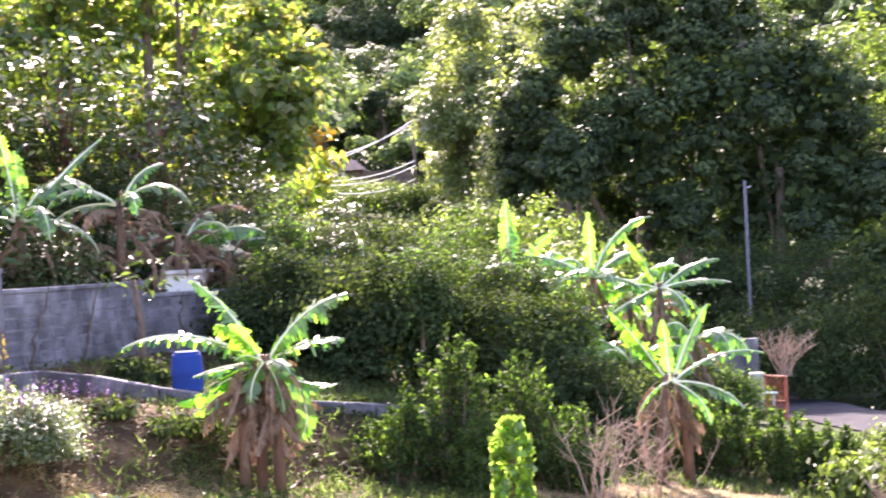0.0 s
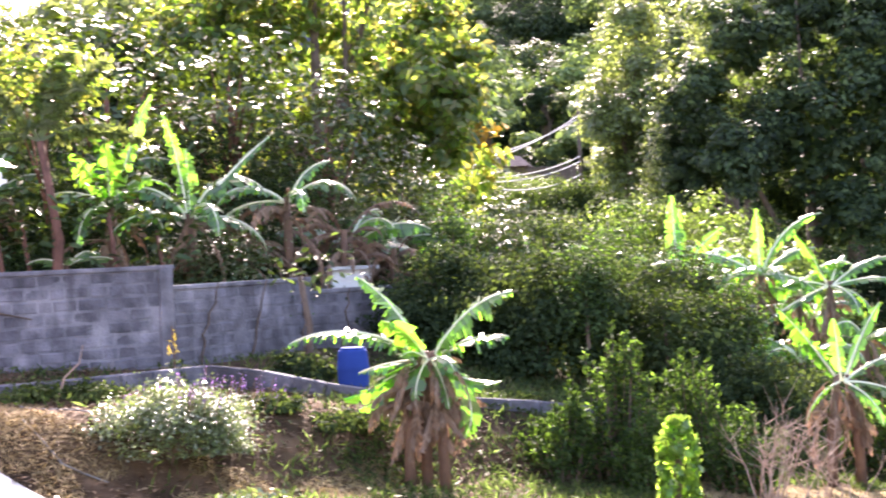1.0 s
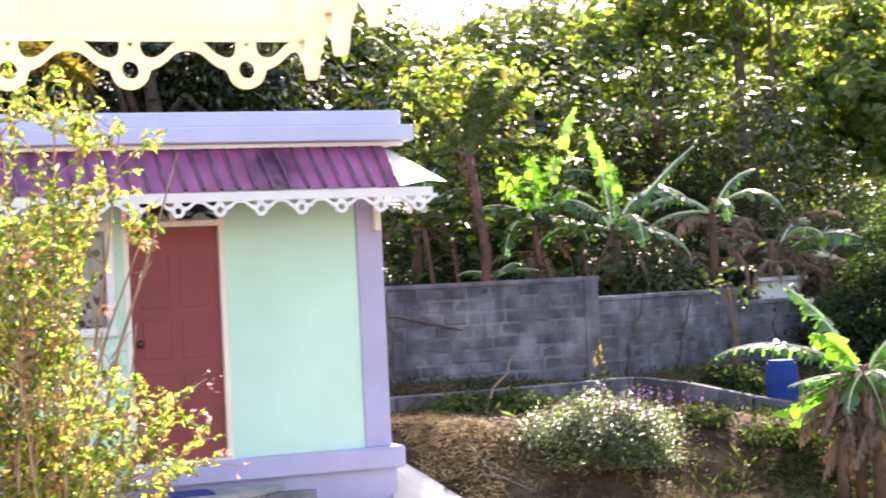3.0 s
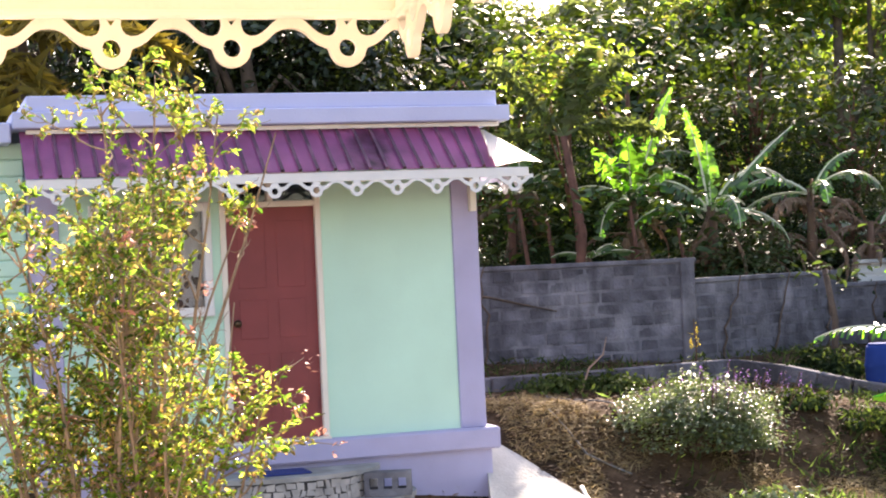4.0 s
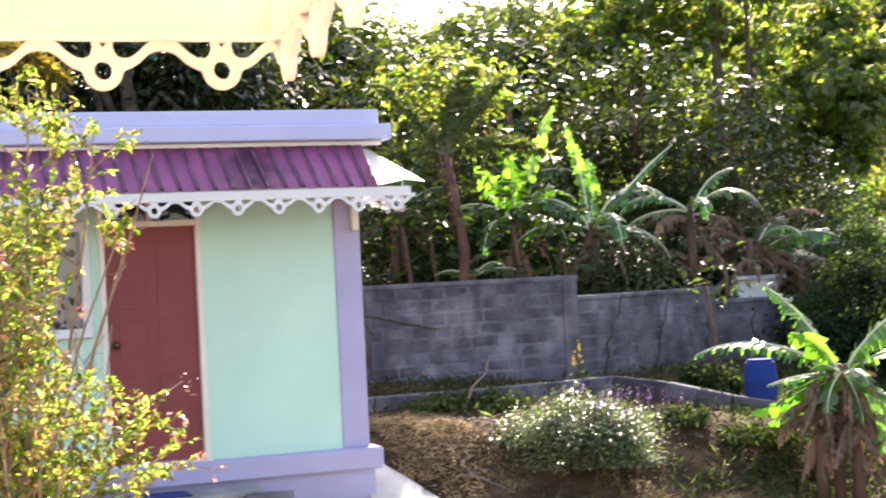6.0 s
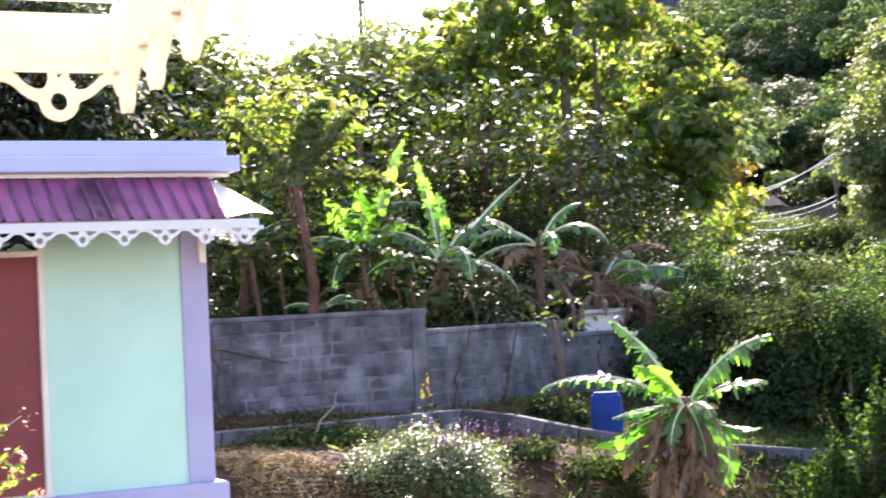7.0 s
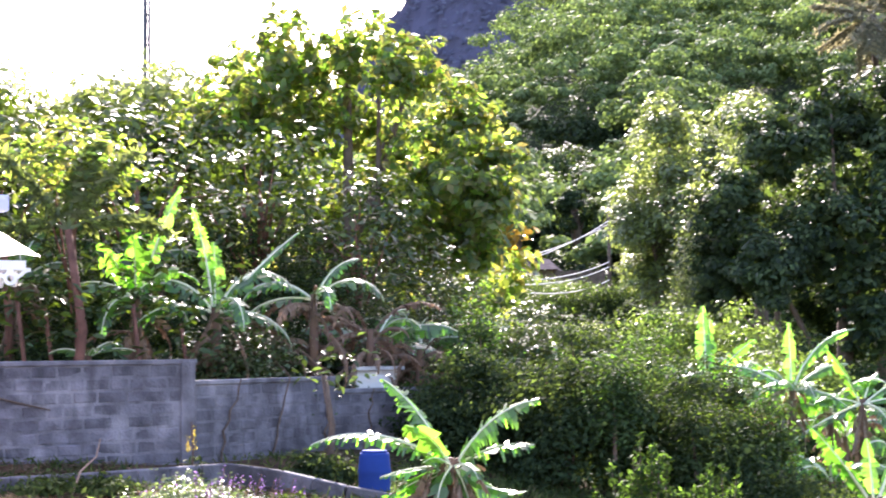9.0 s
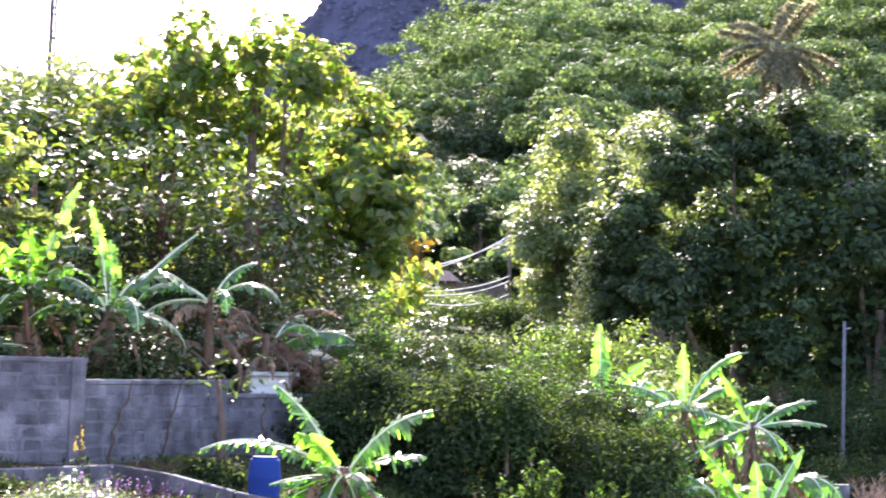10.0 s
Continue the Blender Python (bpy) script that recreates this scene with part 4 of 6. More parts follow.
house_fretwork()


def left_wing():
    part("wing_wall", boxed(-9.0, -3.96, 0.12, 0.30, -0.6, 3.3), M["mint"], house, "mint wall with horizontal boards")
    me = mesh_of("siding_board", boxed(-9.0, -3.96, 0.085, 0.12, 0, 0.135, bevel=0.012), M["mint"])
    for k in range(22):
        ob = part("siding_board", me, None, house)
        ob.location = (0, 0, 0.25 + k * 0.14)
    part("wing_fascia", boxed(-9.0, -4.07, -0.25, 0.3, 3.30, 3.47, bevel=0.01), M["cornice"], house, "pale lilac wing roof edge")
    part("wing_roof", boxed(-9.0, -4.07, 0.3, 5.2, 3.40, 3.46), M["cornice"], house)


left_wing()


def front_steps():
    root = thing("front_steps", HOUSE @ pose(-1.93, -0.09, 0), "curved entrance steps faced with pale irregular stone", "steps", kind="structure")
    rng = np.random.default_rng(5)
    tiers = ((0.86, 0.62, 0.43), (1.16, 0.95, 0.20))
    for rx, ry, top in tiers:
        bm = bmesh.new()
        ring = [(rx * math.cos(a), -ry * math.sin(a)) for a in (math.pi * k / 28 for k in range(29))]
        lo = [bm.verts.new((x * 0.985, y * 0.985, -0.5)) for x, y in ring]
        hi = [bm.verts.new((x * 0.985, y * 0.985, top - 0.02)) for x, y in ring]
        bm.faces.new(hi), bm.faces.new(lo[::-1])
        for k in range(29):
            bm.faces.new((lo[k], lo[(k + 1) % 29], hi[(k + 1) % 29], hi[k]))
        part("step_core", bm, M["grout"], root)
        bm = bmesh.new()
        a0 = [bm.verts.new((x * 1.02, y * 1.02, top - 0.02)) for x, y in ring]
        a1 = [bm.verts.new((x * 1.02, y * 1.02, top + 0.018)) for x, y in ring]
        bm.faces.new(a1), bm.faces.new(a0[::-1])
        for k in range(29):
            bm.faces.new((a0[k], a0[(k + 1) % 29], a1[(k + 1) % 29], a1[k]))
        part("tread", bm, M["concrete"], root, "grey concrete tread")
        for row in range(5):
            z1 = top - 0.03 - row * 0.062
            a = rng.uniform(0, 0.05)
            while a < math.pi - 0.03:
                da = rng.uniform(0.05, 0.13)
                bm = bmesh.new()
                vs = []
                for aa, zz in ((a, z1 - 0.056), (a + da - 0.011, z1 - 0.056), (a + da - 0.011, z1), (a, z1)):
                    aj, zj = aa + rng.uniform(-0.016, 0.016), zz + rng.uniform(-0.013, 0.013)
                    for r in (0.98, 1.004):
                        vs.append(bm.verts.new((rx * r * math.cos(aj), -ry * r * math.sin(aj), zj)))
                o, i_ = vs[1::2], vs[0::2]
                bm.faces.new(o)
                for k in range(4):
                    bm.faces.new((i_[k], i_[(k + 1) % 4], o[(k + 1) % 4], o[k]))
                part("stone", bm, M["stone"], root)
                a += da
    mt = thing("doormat", HOUSE @ pose(-2.02, -0.36, 0.449), "dark blue doormat on the top step", "doormat")
    part("mat", boxed(-0.27, 0.27, -0.17, 0.17, 0, 0.018, bevel=0.006), M["mat_blue"], mt)
    blk = thing("hollow_block", HOUSE @ pose(-1.10, -0.56, 0.219, 0, 0, -18), "grey hollow concrete block lying on the step", "concrete block")
    rect = lambda x0, x1, z0, z1: [(x0, z0), (x1, z0), (x1, z1), (x0, z1)]
    b = part("block", plate("block", [rect(-0.2, 0.2, -0.1, 0.1), rect(-0.155, -0.085, -0.04, 0.05), rect(-0.035, 0.035, -0.04, 0.05), rect(0.085, 0.155, -0.04, 0.05)], 0.18, M["mortar"]), None, blk)
    b.location = (0, 0, 0.102)


front_steps()


# ---- the veranda that the camera stands on ----
def veranda():
    cx, cy = -2.172, 4.221
    left_dir, ret_dir = Vector((-0.73, -0.68, 0)).normalized(), Vector((0.58, -0.81, 0)).normalized()
    root = thing("veranda_eave", pose(cx, cy, 0), "cream fretwork eave at the corner of the veranda roof", "eave", kind="structure")
    w = 0.323
    me_side = fret_mesh("fret_scallop", 0.46, 0.022, M["cream"], w)
    me_front = fret_mesh("fret_scallop", w, 0.022, M["cream"])
    rail = 2.831
    for d, n, off, ww, me in ((left_dir, 17, 0.49, w, me_front), (ret_dir, 12, 0.42, 0.46, me_side)):
        ang = math.atan2(d.y, d.x)
        for k in range(n):
            ob = part("fret_scallop", me, None, root)
            ob.location = (d.x * ww * (k + off), d.y * ww * (k + off), rail)
            ob.rotation_euler = (0, 0, ang)
        bm = boxed(-0.02, n * ww + 0.2, -0.018, 0.018, rail - 0.002, rail + 0.155, bevel=0.004)
        ob = part("fascia", bm, M["cream"], root, "cream painted fascia board")
        ob.rotation_euler = (0, 0, ang)
        bm = boxed(-0.02, n * ww + 0.2, -0.03, 0.03, rail + 0.0, rail + 0.02, bevel=0.004)
        ob = part("moulding", bm, M["cream"], root)
        ob.rotation_euler = (0, 0, ang)
    # roof over the veranda: rises from the eaves, kept cream to bounce light back
    bm = bmesh.new()
    c0 = Vector((0, 0, rail + 0.19))
    l1, r1 = left_dir * 6 + c0, ret_dir * 6 + c0
    inner = (left_dir + ret_dir) * 6 + c0 + Vector((0, 0, 2.2))
    for tri in ((c0, l1, inner), (c0, inner, r1)):
        bm.faces.new([bm.verts.new(p) for p in tri])
    bmesh.ops.solidify(bm, geom=bm.faces[:], thickness=-0.04)
    part("roof", bm, M["cream"], root, "veranda roof kept cream to bounce light, on cream rafters")
    for d, o in ((left_dir, ret_dir), (ret_dir, left_dir)):
        for k in range(1, 8):
            bm = bmesh.new()
            p0 = d * (0.7 * k) + c0 + Vector((0, 0, -0.05))
            p1 = p0 + o * (0.7 * k) + Vector((0, 0, 2.2 / 6 * 0.7 * k))
            tube(bm, [p0, p1], 0.05, 4)
            part("rafter", bm, M["cream"], root)
    # unseen floor, made cream so that it bounces sun up to the fretwork
    fl = thing("veranda_floor", pose(cx, cy, 0), "unseen cream veranda floor that bounces light to the eave", "floor", kind="structure")
    bm = bmesh.new()
    pts = [Vector((0, 0, 0)), left_dir * 6, (left_dir + ret_dir) * 6, ret_dir * 6]
    lo = [bm.verts.new((p.x, p.y, -1.2)) for p in pts]
    hi = [bm.verts.new((p.x, p.y, 0.55)) for p in pts]
    bm.faces.new(hi), bm.faces.new(lo)
    for k in range(4):
        bm.faces.new((lo[k], lo[(k + 1) % 4], hi[(k + 1) % 4], hi[k]))
    part("slab", bm, M["tile"], fl)
    for nm, p, q in (("wall_west", left_dir * 6, (left_dir + ret_dir) * 6), ("wall_south", (left_dir + ret_dir) * 6, ret_dir * 6)):
        d = (q - p).normalized()
        wl = tagged(new(nm, mesh_of(nm, boxed(-0.1, 6.1, -0.1, 0.1, -0.6, 5.2), M["cream"])), "plain cream house wall behind the veranda", "wall", kind="structure")
        wl.matrix_world = Matrix.Translation(Vector((cx, cy, 0)) + p) @ Matrix.Rotation(math.atan2(d.y, d.x), 4, "Z")


veranda()


# ---- garden wall, kerb, path ----
WALL = [(-9.2, 15.6, 2.11), (-6.17, 19.55, 1.86), (-5.15, 22.4, 1.68), (-4.1, 23.9, 1.28), (-2.9, 25.6, 1.0), (1.0, 29.0, 0.9)]


def garden_wall():
    root = thing("garden_wall", pose(0, 0, 0), "weathered grey concrete block wall stepping down the slope", "wall", kind="structure")
    th = 0.15
    rnd = random.Random(31)
    shapes = {}
    for w in (0.20, 0.26, 0.32, 0.38):
        for k in range(3):
            bm = boxed(0.008, w - 0.008, -th / 2, th / 2, 0.008, 0.137, bevel=0.014)
            for v in bm.verts:
                v.co += Vector((rnd.uniform(-0.007, 0.007), rnd.uniform(-0.004, 0.004), rnd.uniform(-0.007, 0.007)))
            shapes[w, k] = mesh_of("block", bm, M["block"])
    for (x0, y0, top), (x1, y1, t2) in zip(WALL, WALL[1:]):
        L = math.hypot(x1 - x0, y1 - y0)
        m = Matrix.Translation((x0, y0, 0)) @ Matrix.Rotation(math.atan2(y1 - y0, x1 - x0), 4, "Z")
        base = min(ground_z(x0, y0), ground_z(x1, y1)) - 0.15
        core = part("mortar_core", boxed(0, L, -th / 2 + 0.004, th / 2 - 0.004, base, top - 0.02), M["mortar"], root)
        core.matrix_world = m
        cap = part("coping", boxed(-0.03, L + 0.03, -th / 2 - 0.02, th / 2 + 0.02, top - 0.055, top, bevel=0.008), M["mortar"], root, "rough mortar coping")
        cap.matrix_world = m
        floor = max(ground_z(x0, y0), ground_z(x1, y1)) - 0.45
        r = 0
        while top - 0.055 - (r + 1) * 0.145 > max(base, floor):
            z = top - 0.055 - (r + 1) * 0.145
            x = 0.0
            while x < L - 0.19:
                w = rnd.choice((0.20, 0.26, 0.32, 0.32, 0.38))
                if x + w > L:
                    w = 0.20
                ob = part("block", shapes[w, rnd.randrange(3)], None, root)
                ob.matrix_world = m @ Matrix.Translation((x, rnd.uniform(-0.004, 0.004), z))
                x += w
            r += 1
        pil = part("pier", boxed(-0.10, 0.10, -0.10, 0.10, base, top - 0.02, bevel=0.01), M["mortar"], root)
        pil.matrix_world = m @ Matrix.Translation((L - 0.1, 0, 0))


garden_wall()


def kerb():
    root = thing("garden_kerb", pose(0, 0, 0), "low rendered block kerb along the planting bed", "kerb", kind="structure")
    line = [(-8.4, 14.9, 0.95), (-7.24, 15.94, 0.97), (-6.4, 17.2, 0.95), (-5.44, 18.62, 0.95), (-4.85, 18.75, 0.86), (-4.1, 18.7, 0.70), (-3.2, 18.9, 0.52), (-1.8, 19.7, 0.33), (-0.6, 20.4, 0.1)]
    for (x0, y0, z0), (x1, y1, z1) in zip(line, line[1:]):
        n = max(1, round(math.hypot(x1 - x0, y1 - y0) / 0.42))
        for k in range(n):
            a, b = k / n, (k + 1) / n
            p = Vector((x0 + (x1 - x0) * a, y0 + (y1 - y0) * a, z0 + (z1 - z0) * a))
            q = Vector((x0 + (x1 - x0) * b, y0 + (y1 - y0) * b, z0 + (z1 - z0) * b))
            L = (q - p).length
            bm = boxed(0.004, L - 0.004, -0.07, 0.07, -0.55, 0.0, bevel=0.014)
            ob = part("kerb_block", bm, M["block"], root)
            d = (q - p)
            ob.matrix_world = Matrix.Translation(p) @ Matrix.Rotation(math.atan2(d.y, d.x), 4, "Z") @ Matrix.Rotation(-math.atan2(d.z, math.hypot(d.x, d.y)), 4, "Y")


kerb()


def strip(name, pts, width, material, label, category, lift=0.03, kind="structure", rim=0.0):
    """A paved strip that follows the land."""
    bm = bmesh.new()
    prev = None
    for i, (x, y) in enumerate(pts):
        ax, ay = pts[max(0, i - 1)]
        bx, by = pts[min(len(pts) - 1, i + 1)]
        d = Vector((bx - ax, by - ay, 0)).normalized()
        s = Vector((-d.y, d.x, 0))
        zc = max(ground_z(x + s.x * o, y + s.y * o) for o in (-width / 2, 0, width / 2)) + lift
        row = [bm.verts.new((x + s.x * o, y + s.y * o, zc + dz)) for o, dz in ((-width / 2, -0.4), (-width / 2, 0), (width / 2, 0), (width / 2, -0.4))]
        if prev:
            for k in range(3):
                bm.faces.new((prev[k], prev[k + 1], row[k + 1], row[k]))
        prev = row
    tagged(new(name, mesh_of(name, bm, M[material])), label, category, kind=kind)


def house_path():
    """Pale concrete walk at the house corner, sloped and bent to fit the camera's view."""
    far = [(-6.75, 14.45, 0.58), (-6.55, 14.42, 0.49), (-6.25, 14.42, 0.33), (-5.97, 14.39, 0.17), (-5.67, 14.32, 0.03), (-5.40, 14.08, -0.05), (-4.9, 13.5, -0.09), (-4.2, 12.6, -0.14), (-3.2, 11.3, -0.22)]
    near = [(-6.85, 14.3), (-6.62, 14.15), (-6.42, 13.98), (-6.28, 13.72), (-6.12, 13.4), (-5.95, 13.05), (-5.5, 12.5), (-4.9, 11.7), (-3.9, 10.5)]
    bm = bmesh.new()
    prev = None
    for (x0, y0, z), (x1, y1) in zip(far, near):
        row = [bm.verts.new(p) for p in ((x0, y0, z - 0.35), (x0, y0, z + 0.015), ((x0 + x1) / 2, (y0 + y1) / 2, z + 0.01), (x1, y1, z - 0.01), (x1, y1, z - 0.7))]
        if prev:
            for k in range(4):
                bm.faces.new((prev[k], prev[k + 1], row[k + 1], row[k]))
        prev = row
    bmesh.ops.recalc_face_normals(bm, faces=bm.faces)
    tagged(new("path", mesh_of("path", bm, M["pathmat"])), "pale concrete path beside the house", "path", kind="structure")


house_path()
strip("road", [(5.5 + 0.10 * k, 43.0 - 0.6 * k) for k in range(0, 22)], 2.2, "asphalt", "grey asphalt road beyond the gate", "road", 0.04)


# ---- plants in the garden ----
def gz(x, y, dz=0.0):
    return (x, y, ground_z(x, y) + dz)


# the near banana with torn leaves and a skirt of dead ones
banana("banana_plant", gz(-2.66, 17.1, -0.08), 1.50, [
    (172, 64, 1.15, 0.52, 30, 0.9, -14), (-4, 60, 1.12, 0.54, 50, 0.9, 30), (184, 34, 1.50, 0.42, 58, 0.95, -24), (12, 33, 0.84, 0.44, 42, 0.9, 30),
    (222, 62, 0.70, 0.46, 50, 0.4, 20), (184, 0, 0.72, 0.28, 20, 0.8, -8), (188, -34, 0.95, 0.30, -24, 0.7, 40), (180, -52, 0.90, 0.30, -40, 0.7, 34), (200, -20, 0.6, 0.30, 10, 0.6, 45), (-10, -40, 0.80, 0.28, -50, 0.7, 18), (-6, -28, 1.0, 0.36, 95, 0.2, 80),
    (240, 35, 0.45, 0.36, 60, 0.4, 30), (-45, 20, 0.45, 0.30, 80, 0.8, 30), (250, -25, 0.5, 0.30, 60, 0.6, 0), (205, -60, 0.6, 0.30, 20, 0.6, 10), (-30, -55, 0.55, 0.26, 30, 0.8, 0)],
    "banana plant with torn sunlit leaves and dead skirt", seed=3, stem_r=0.055, young=59, dead=110, stems=((0.10, 0.0), (-0.22, -0.05), (-0.08, 0.08)), dead_len=0.7)

bush("flowering_bush", gz(-5.0, 15.75, 0.06), (0.80, 0.6, 0.36), (0.042, 0.019), "bushleaf", "rounded glossy bush with small purple flower spikes", 120, 120, 0.10, 11, up=1.3, shell=0.45, fine=True)


def flower_spikes():
    rng = np.random.default_rng(4)
    root = thing("purple_flowers", pose(*gz(-4.9, 15.8)), "small purple flower spikes over the bush", "flowers")
    bm = bmesh.new()
    pts = []
    for k in range(42):
        a, r = rng.uniform(0, 2 * math.pi), rng.random() ** 0.5
        x, y = r * 0.85 * math.cos(a) + 0.22, r * 0.6 * math.sin(a)
        z0, z1 = 0.40 + 0.25 * (1 - r), 0.62 + 0.22 * (1 - r) + 0.14 * rng.random()
        tube(bm, [(x * 0.85, y * 0.85, z0), (x, y, z1)], 0.004, 4)
        for j in range(7):
            pts.append((x + rng.normal() * 0.012, y + rng.normal() * 0.012, z1 - 0.02 * j))
    tagged(part("stalk", bm, M["stem"], root), kind="stuff")
    tagged(part("petals", leaves_mesh("petals", pts, 0.026, 0.018, M["purple"], rng), None, root), kind="stuff")


flower_spikes()


def shrub_near():
    """The tall open shrub before the house: crooked forking stems with leafy sprays at their ends."""
    rng = np.random.default_rng(21)
    bx, by = -5.43, 7.17
    root = thing("tall_shrub", pose(*gz(bx, by)), "tall open shrub with small yellow-green leaves and pink sprays", "shrub")
    pts, dirs, pink = [], [], []

    def fits_view(q):
        """Crown trimmed by sideways reach to fit the camera's view of the window."""
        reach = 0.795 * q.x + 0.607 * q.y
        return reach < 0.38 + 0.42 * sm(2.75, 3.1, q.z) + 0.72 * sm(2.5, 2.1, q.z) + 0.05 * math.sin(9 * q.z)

    def bent(bm, p, d, length, r0, r1, wander, lift):
        """One crooked shoot; gives the points along it."""
        path, n = [p.copy()], 7
        for i in range(n):
            d = (d + Vector(rng.normal(size=3).tolist()) * wander + Vector((0, 0, lift))).normalized()
            path.append(path[-1] + d * length / n)
        tube(bm, path, np.linspace(r0, r1, n + 1).tolist(), 5)
        return path, d

    def spray(path, n, start):
        for i in range(n):
            t = (start + (1 - start) * rng.random()) * (len(path) - 1.001)
            a, b = path[int(t)], path[int(t) + 1]
            q, along = a.lerp(b, t % 1), (b - a).normalized()
            o = Vector(rng.normal(size=3).tolist()) * 0.8 + along * 1.1 + Vector((0, 0, 0.25))
            q = q + o.normalized() * 0.022
            if not fits_view(q):
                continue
            pts.append(q[:])
            dirs.append((o * 1.6)[:])

    # lean in degrees, height, bareness of each stem from the foot
    stems = [(rng.uniform(2, 12), rng.uniform(2.75, 3.45), 0.52) for k in range(23)] + [(6, 3.9, 0.5), (8, 3.75, 0.5), (7, 3.72, 0.6), (10, 3.71, 0.6), (4, 3.74, 0.6)] + [(rng.uniform(10, 22), rng.uniform(1.3, 2.2), 0.45) for k in range(9)] + [(rng.uniform(14, 30), rng.uniform(1.9, 2.5), 0.5) for k in range(9)] + [(rng.uniform(18, 48), rng.uniform(0.5, 1.2), 0.2) for k in range(5)]
    for k, (lean, h, foot) in enumerate(stems):
        bm = bmesh.new()
        a = radians(30) if h > 3.7 else k * 2.399 + rng.uniform(-0.4, 0.4)
        p = Vector((0.13 * math.cos(a) * rng.random(), 0.13 * math.sin(a) * rng.random(), -0.1))
        d = Vector((math.cos(a) * math.sin(radians(lean)), math.sin(a) * math.sin(radians(lean)), math.cos(radians(lean))))
        main, _ = bent(bm, p, d, h, 0.011 + 0.0035 * h, 0.004, 0.05 if h > 3.7 else 0.085, 0.045)
        spray(main, 34, 0.6)
        for j in range(int(5 + 1.7 * h)):
            t = (foot + (1 - foot) * rng.random() ** 0.9) * (len(main) - 1.001)
            s0 = main[int(t)].lerp(main[int(t) + 1], t % 1)
            b = rng.uniform(0, 2 * math.pi)
            side = Vector((math.cos(b), math.sin(b), rng.uniform(0.3, 1.1))).normalized()
            if not fits_view(s0 + side * 0.3):
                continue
            bough, _ = bent(bm, s0, side, rng.uniform(0.22, 0.52) * (0.7 + 0.12 * h), 0.0055, 0.002, 0.22, 0.06)
            spray(bough, int(rng.integers(11, 28)), 0.25)
            for i in range(4):
                u = rng.uniform(0.3, 0.95) * (len(bough) - 1.001)
                s1 = bough[int(u)].lerp(bough[int(u) + 1], u % 1)
                twig, _ = bent(bm, s1, Vector(rng.normal(size=3).tolist()) + side, rng.uniform(0.08, 0.22), 0.003, 0.0012, 0.25, 0.05)
                spray(twig, int(rng.integers(8, 20)), 0.2)
                if rng.random() < 0.05 and s1.z > 1.2:
                    pink.extend((twig[-1] + Vector(rng.normal(size=3).tolist()) * 0.022)[:] for q in range(12))
        part("stem", bm, M["shrubstem"], root)
    # thin arching shoots with amber tips that reach out before the door
    for k, (z, turn, ln) in enumerate(((1.95, 38, 0.72), (1.75, 34, 0.78), (1.5, 40, 0.76), (1.85, 42, 0.6), (1.35, 36, 0.7), (1.65, 37, 0.66))):
        bm = bmesh.new()
        path, _ = bent(bm, Vector((0.38, 0.3, z)), Vector((math.cos(radians(turn)), math.sin(radians(turn)), 0.55)), ln, 0.006, 0.002, 0.14, -0.02)
        tube(bm, [(0.05, 0.03, 0.1), (0.22, 0.17, z * 0.55), (0.38, 0.3, z)], [0.009, 0.008, 0.006], 5)
        spray(path, 48, 0.35)
        part("stem", bm, M["shrubstem"], root)
        pink.extend((path[-1] + Vector(rng.normal(size=3).tolist()) * 0.03)[:] for q in range(8))
    part("foliage", leaves_mesh("foliage", pts, 0.041, 0.016, M["shrubleaf"], rng, 0.15, 0.0, dirs=dirs, fine=True, vary=0.5), None, root)
    part("blossom", leaves_mesh("blossom", pink, 0.04, 0.024, M["pink"], rng), None, root, "pink blossom")


shrub_near()

for k, (x, y, r, h, mtl) in enumerate(((-3.85, 14.2, 0.38, 0.20, "bushleaf"), (-3.1, 14.0, 0.34, 0.18, "bushleaf"), (-3.5, 14.6, 0.25, 0.14, "lush"), (-6.85, 16.4, 0.5, 0.07, "weed"), (-6.3, 16.9, 0.45, 0.07, "weed"), (-4.75, 19.7, 0.24, 0.18, "mango"), (-4.4, 19.6, 0.2, 0.16, "mango"), (-3.6, 17.6, 0.5, 0.12, "mango"), (-4.4, 17.4, 0.35, 0.08, "mango"))):
    bush("low_plant", gz(x, y, -0.02), (r, r * 0.8, h), (0.075, 0.035), mtl, "low leafy plant on the garden soil", 26, 40, 0.08, 410 + k, "low plants in the garden", up=0.2, stems=4)

barrel = thing("barrel", pose(-3.92, 19.35, ground_z(-3.92, 19.35) - 0.15), "blue plastic barrel beside the kerb", "barrel")
bm = bmesh.new()
tube(bm, [(0, 0, z) for z in (0, 0.03, 0.15, 0.17, 0.2, 0.38, 0.41, 0.44, 0.60, 0.63)], [0.16, 0.175, 0.18, 0.19, 0.18, 0.185, 0.195, 0.185, 0.17, 0.16], 20)
part("drum", bm, M["barrel"], barrel, smooth=True)
bm = bmesh.new()
tube(bm, [(0, 0, 0.632), (0, 0, 0.655)], [0.15, 0.145], 20)
part("lid", bm, M["barrel"], barrel)


def yellow_plant():
    rng = np.random.default_rng(8)
    x, y = -5.75, 18.25
    root = thing("yellow_flower", pose(x, y, ground_z(x, y)), "single yellow flower spike at the kerb", "flower")
    bm = bmesh.new()
    tube(bm, [(0, 0, -0.1), (0.02, 0, 0.4), (0.0, 0, 0.68)], [0.012, 0.01, 0.006], 5)
    part("stalk", bm, M["stem"], root)
    pts = [(rng.normal() * 0.012 + (0.03 if k % 2 else -0.035), rng.normal() * 0.012, 0.36 + (0.28 if k % 2 else 0.18) * rng.random()) for k in range(44)]
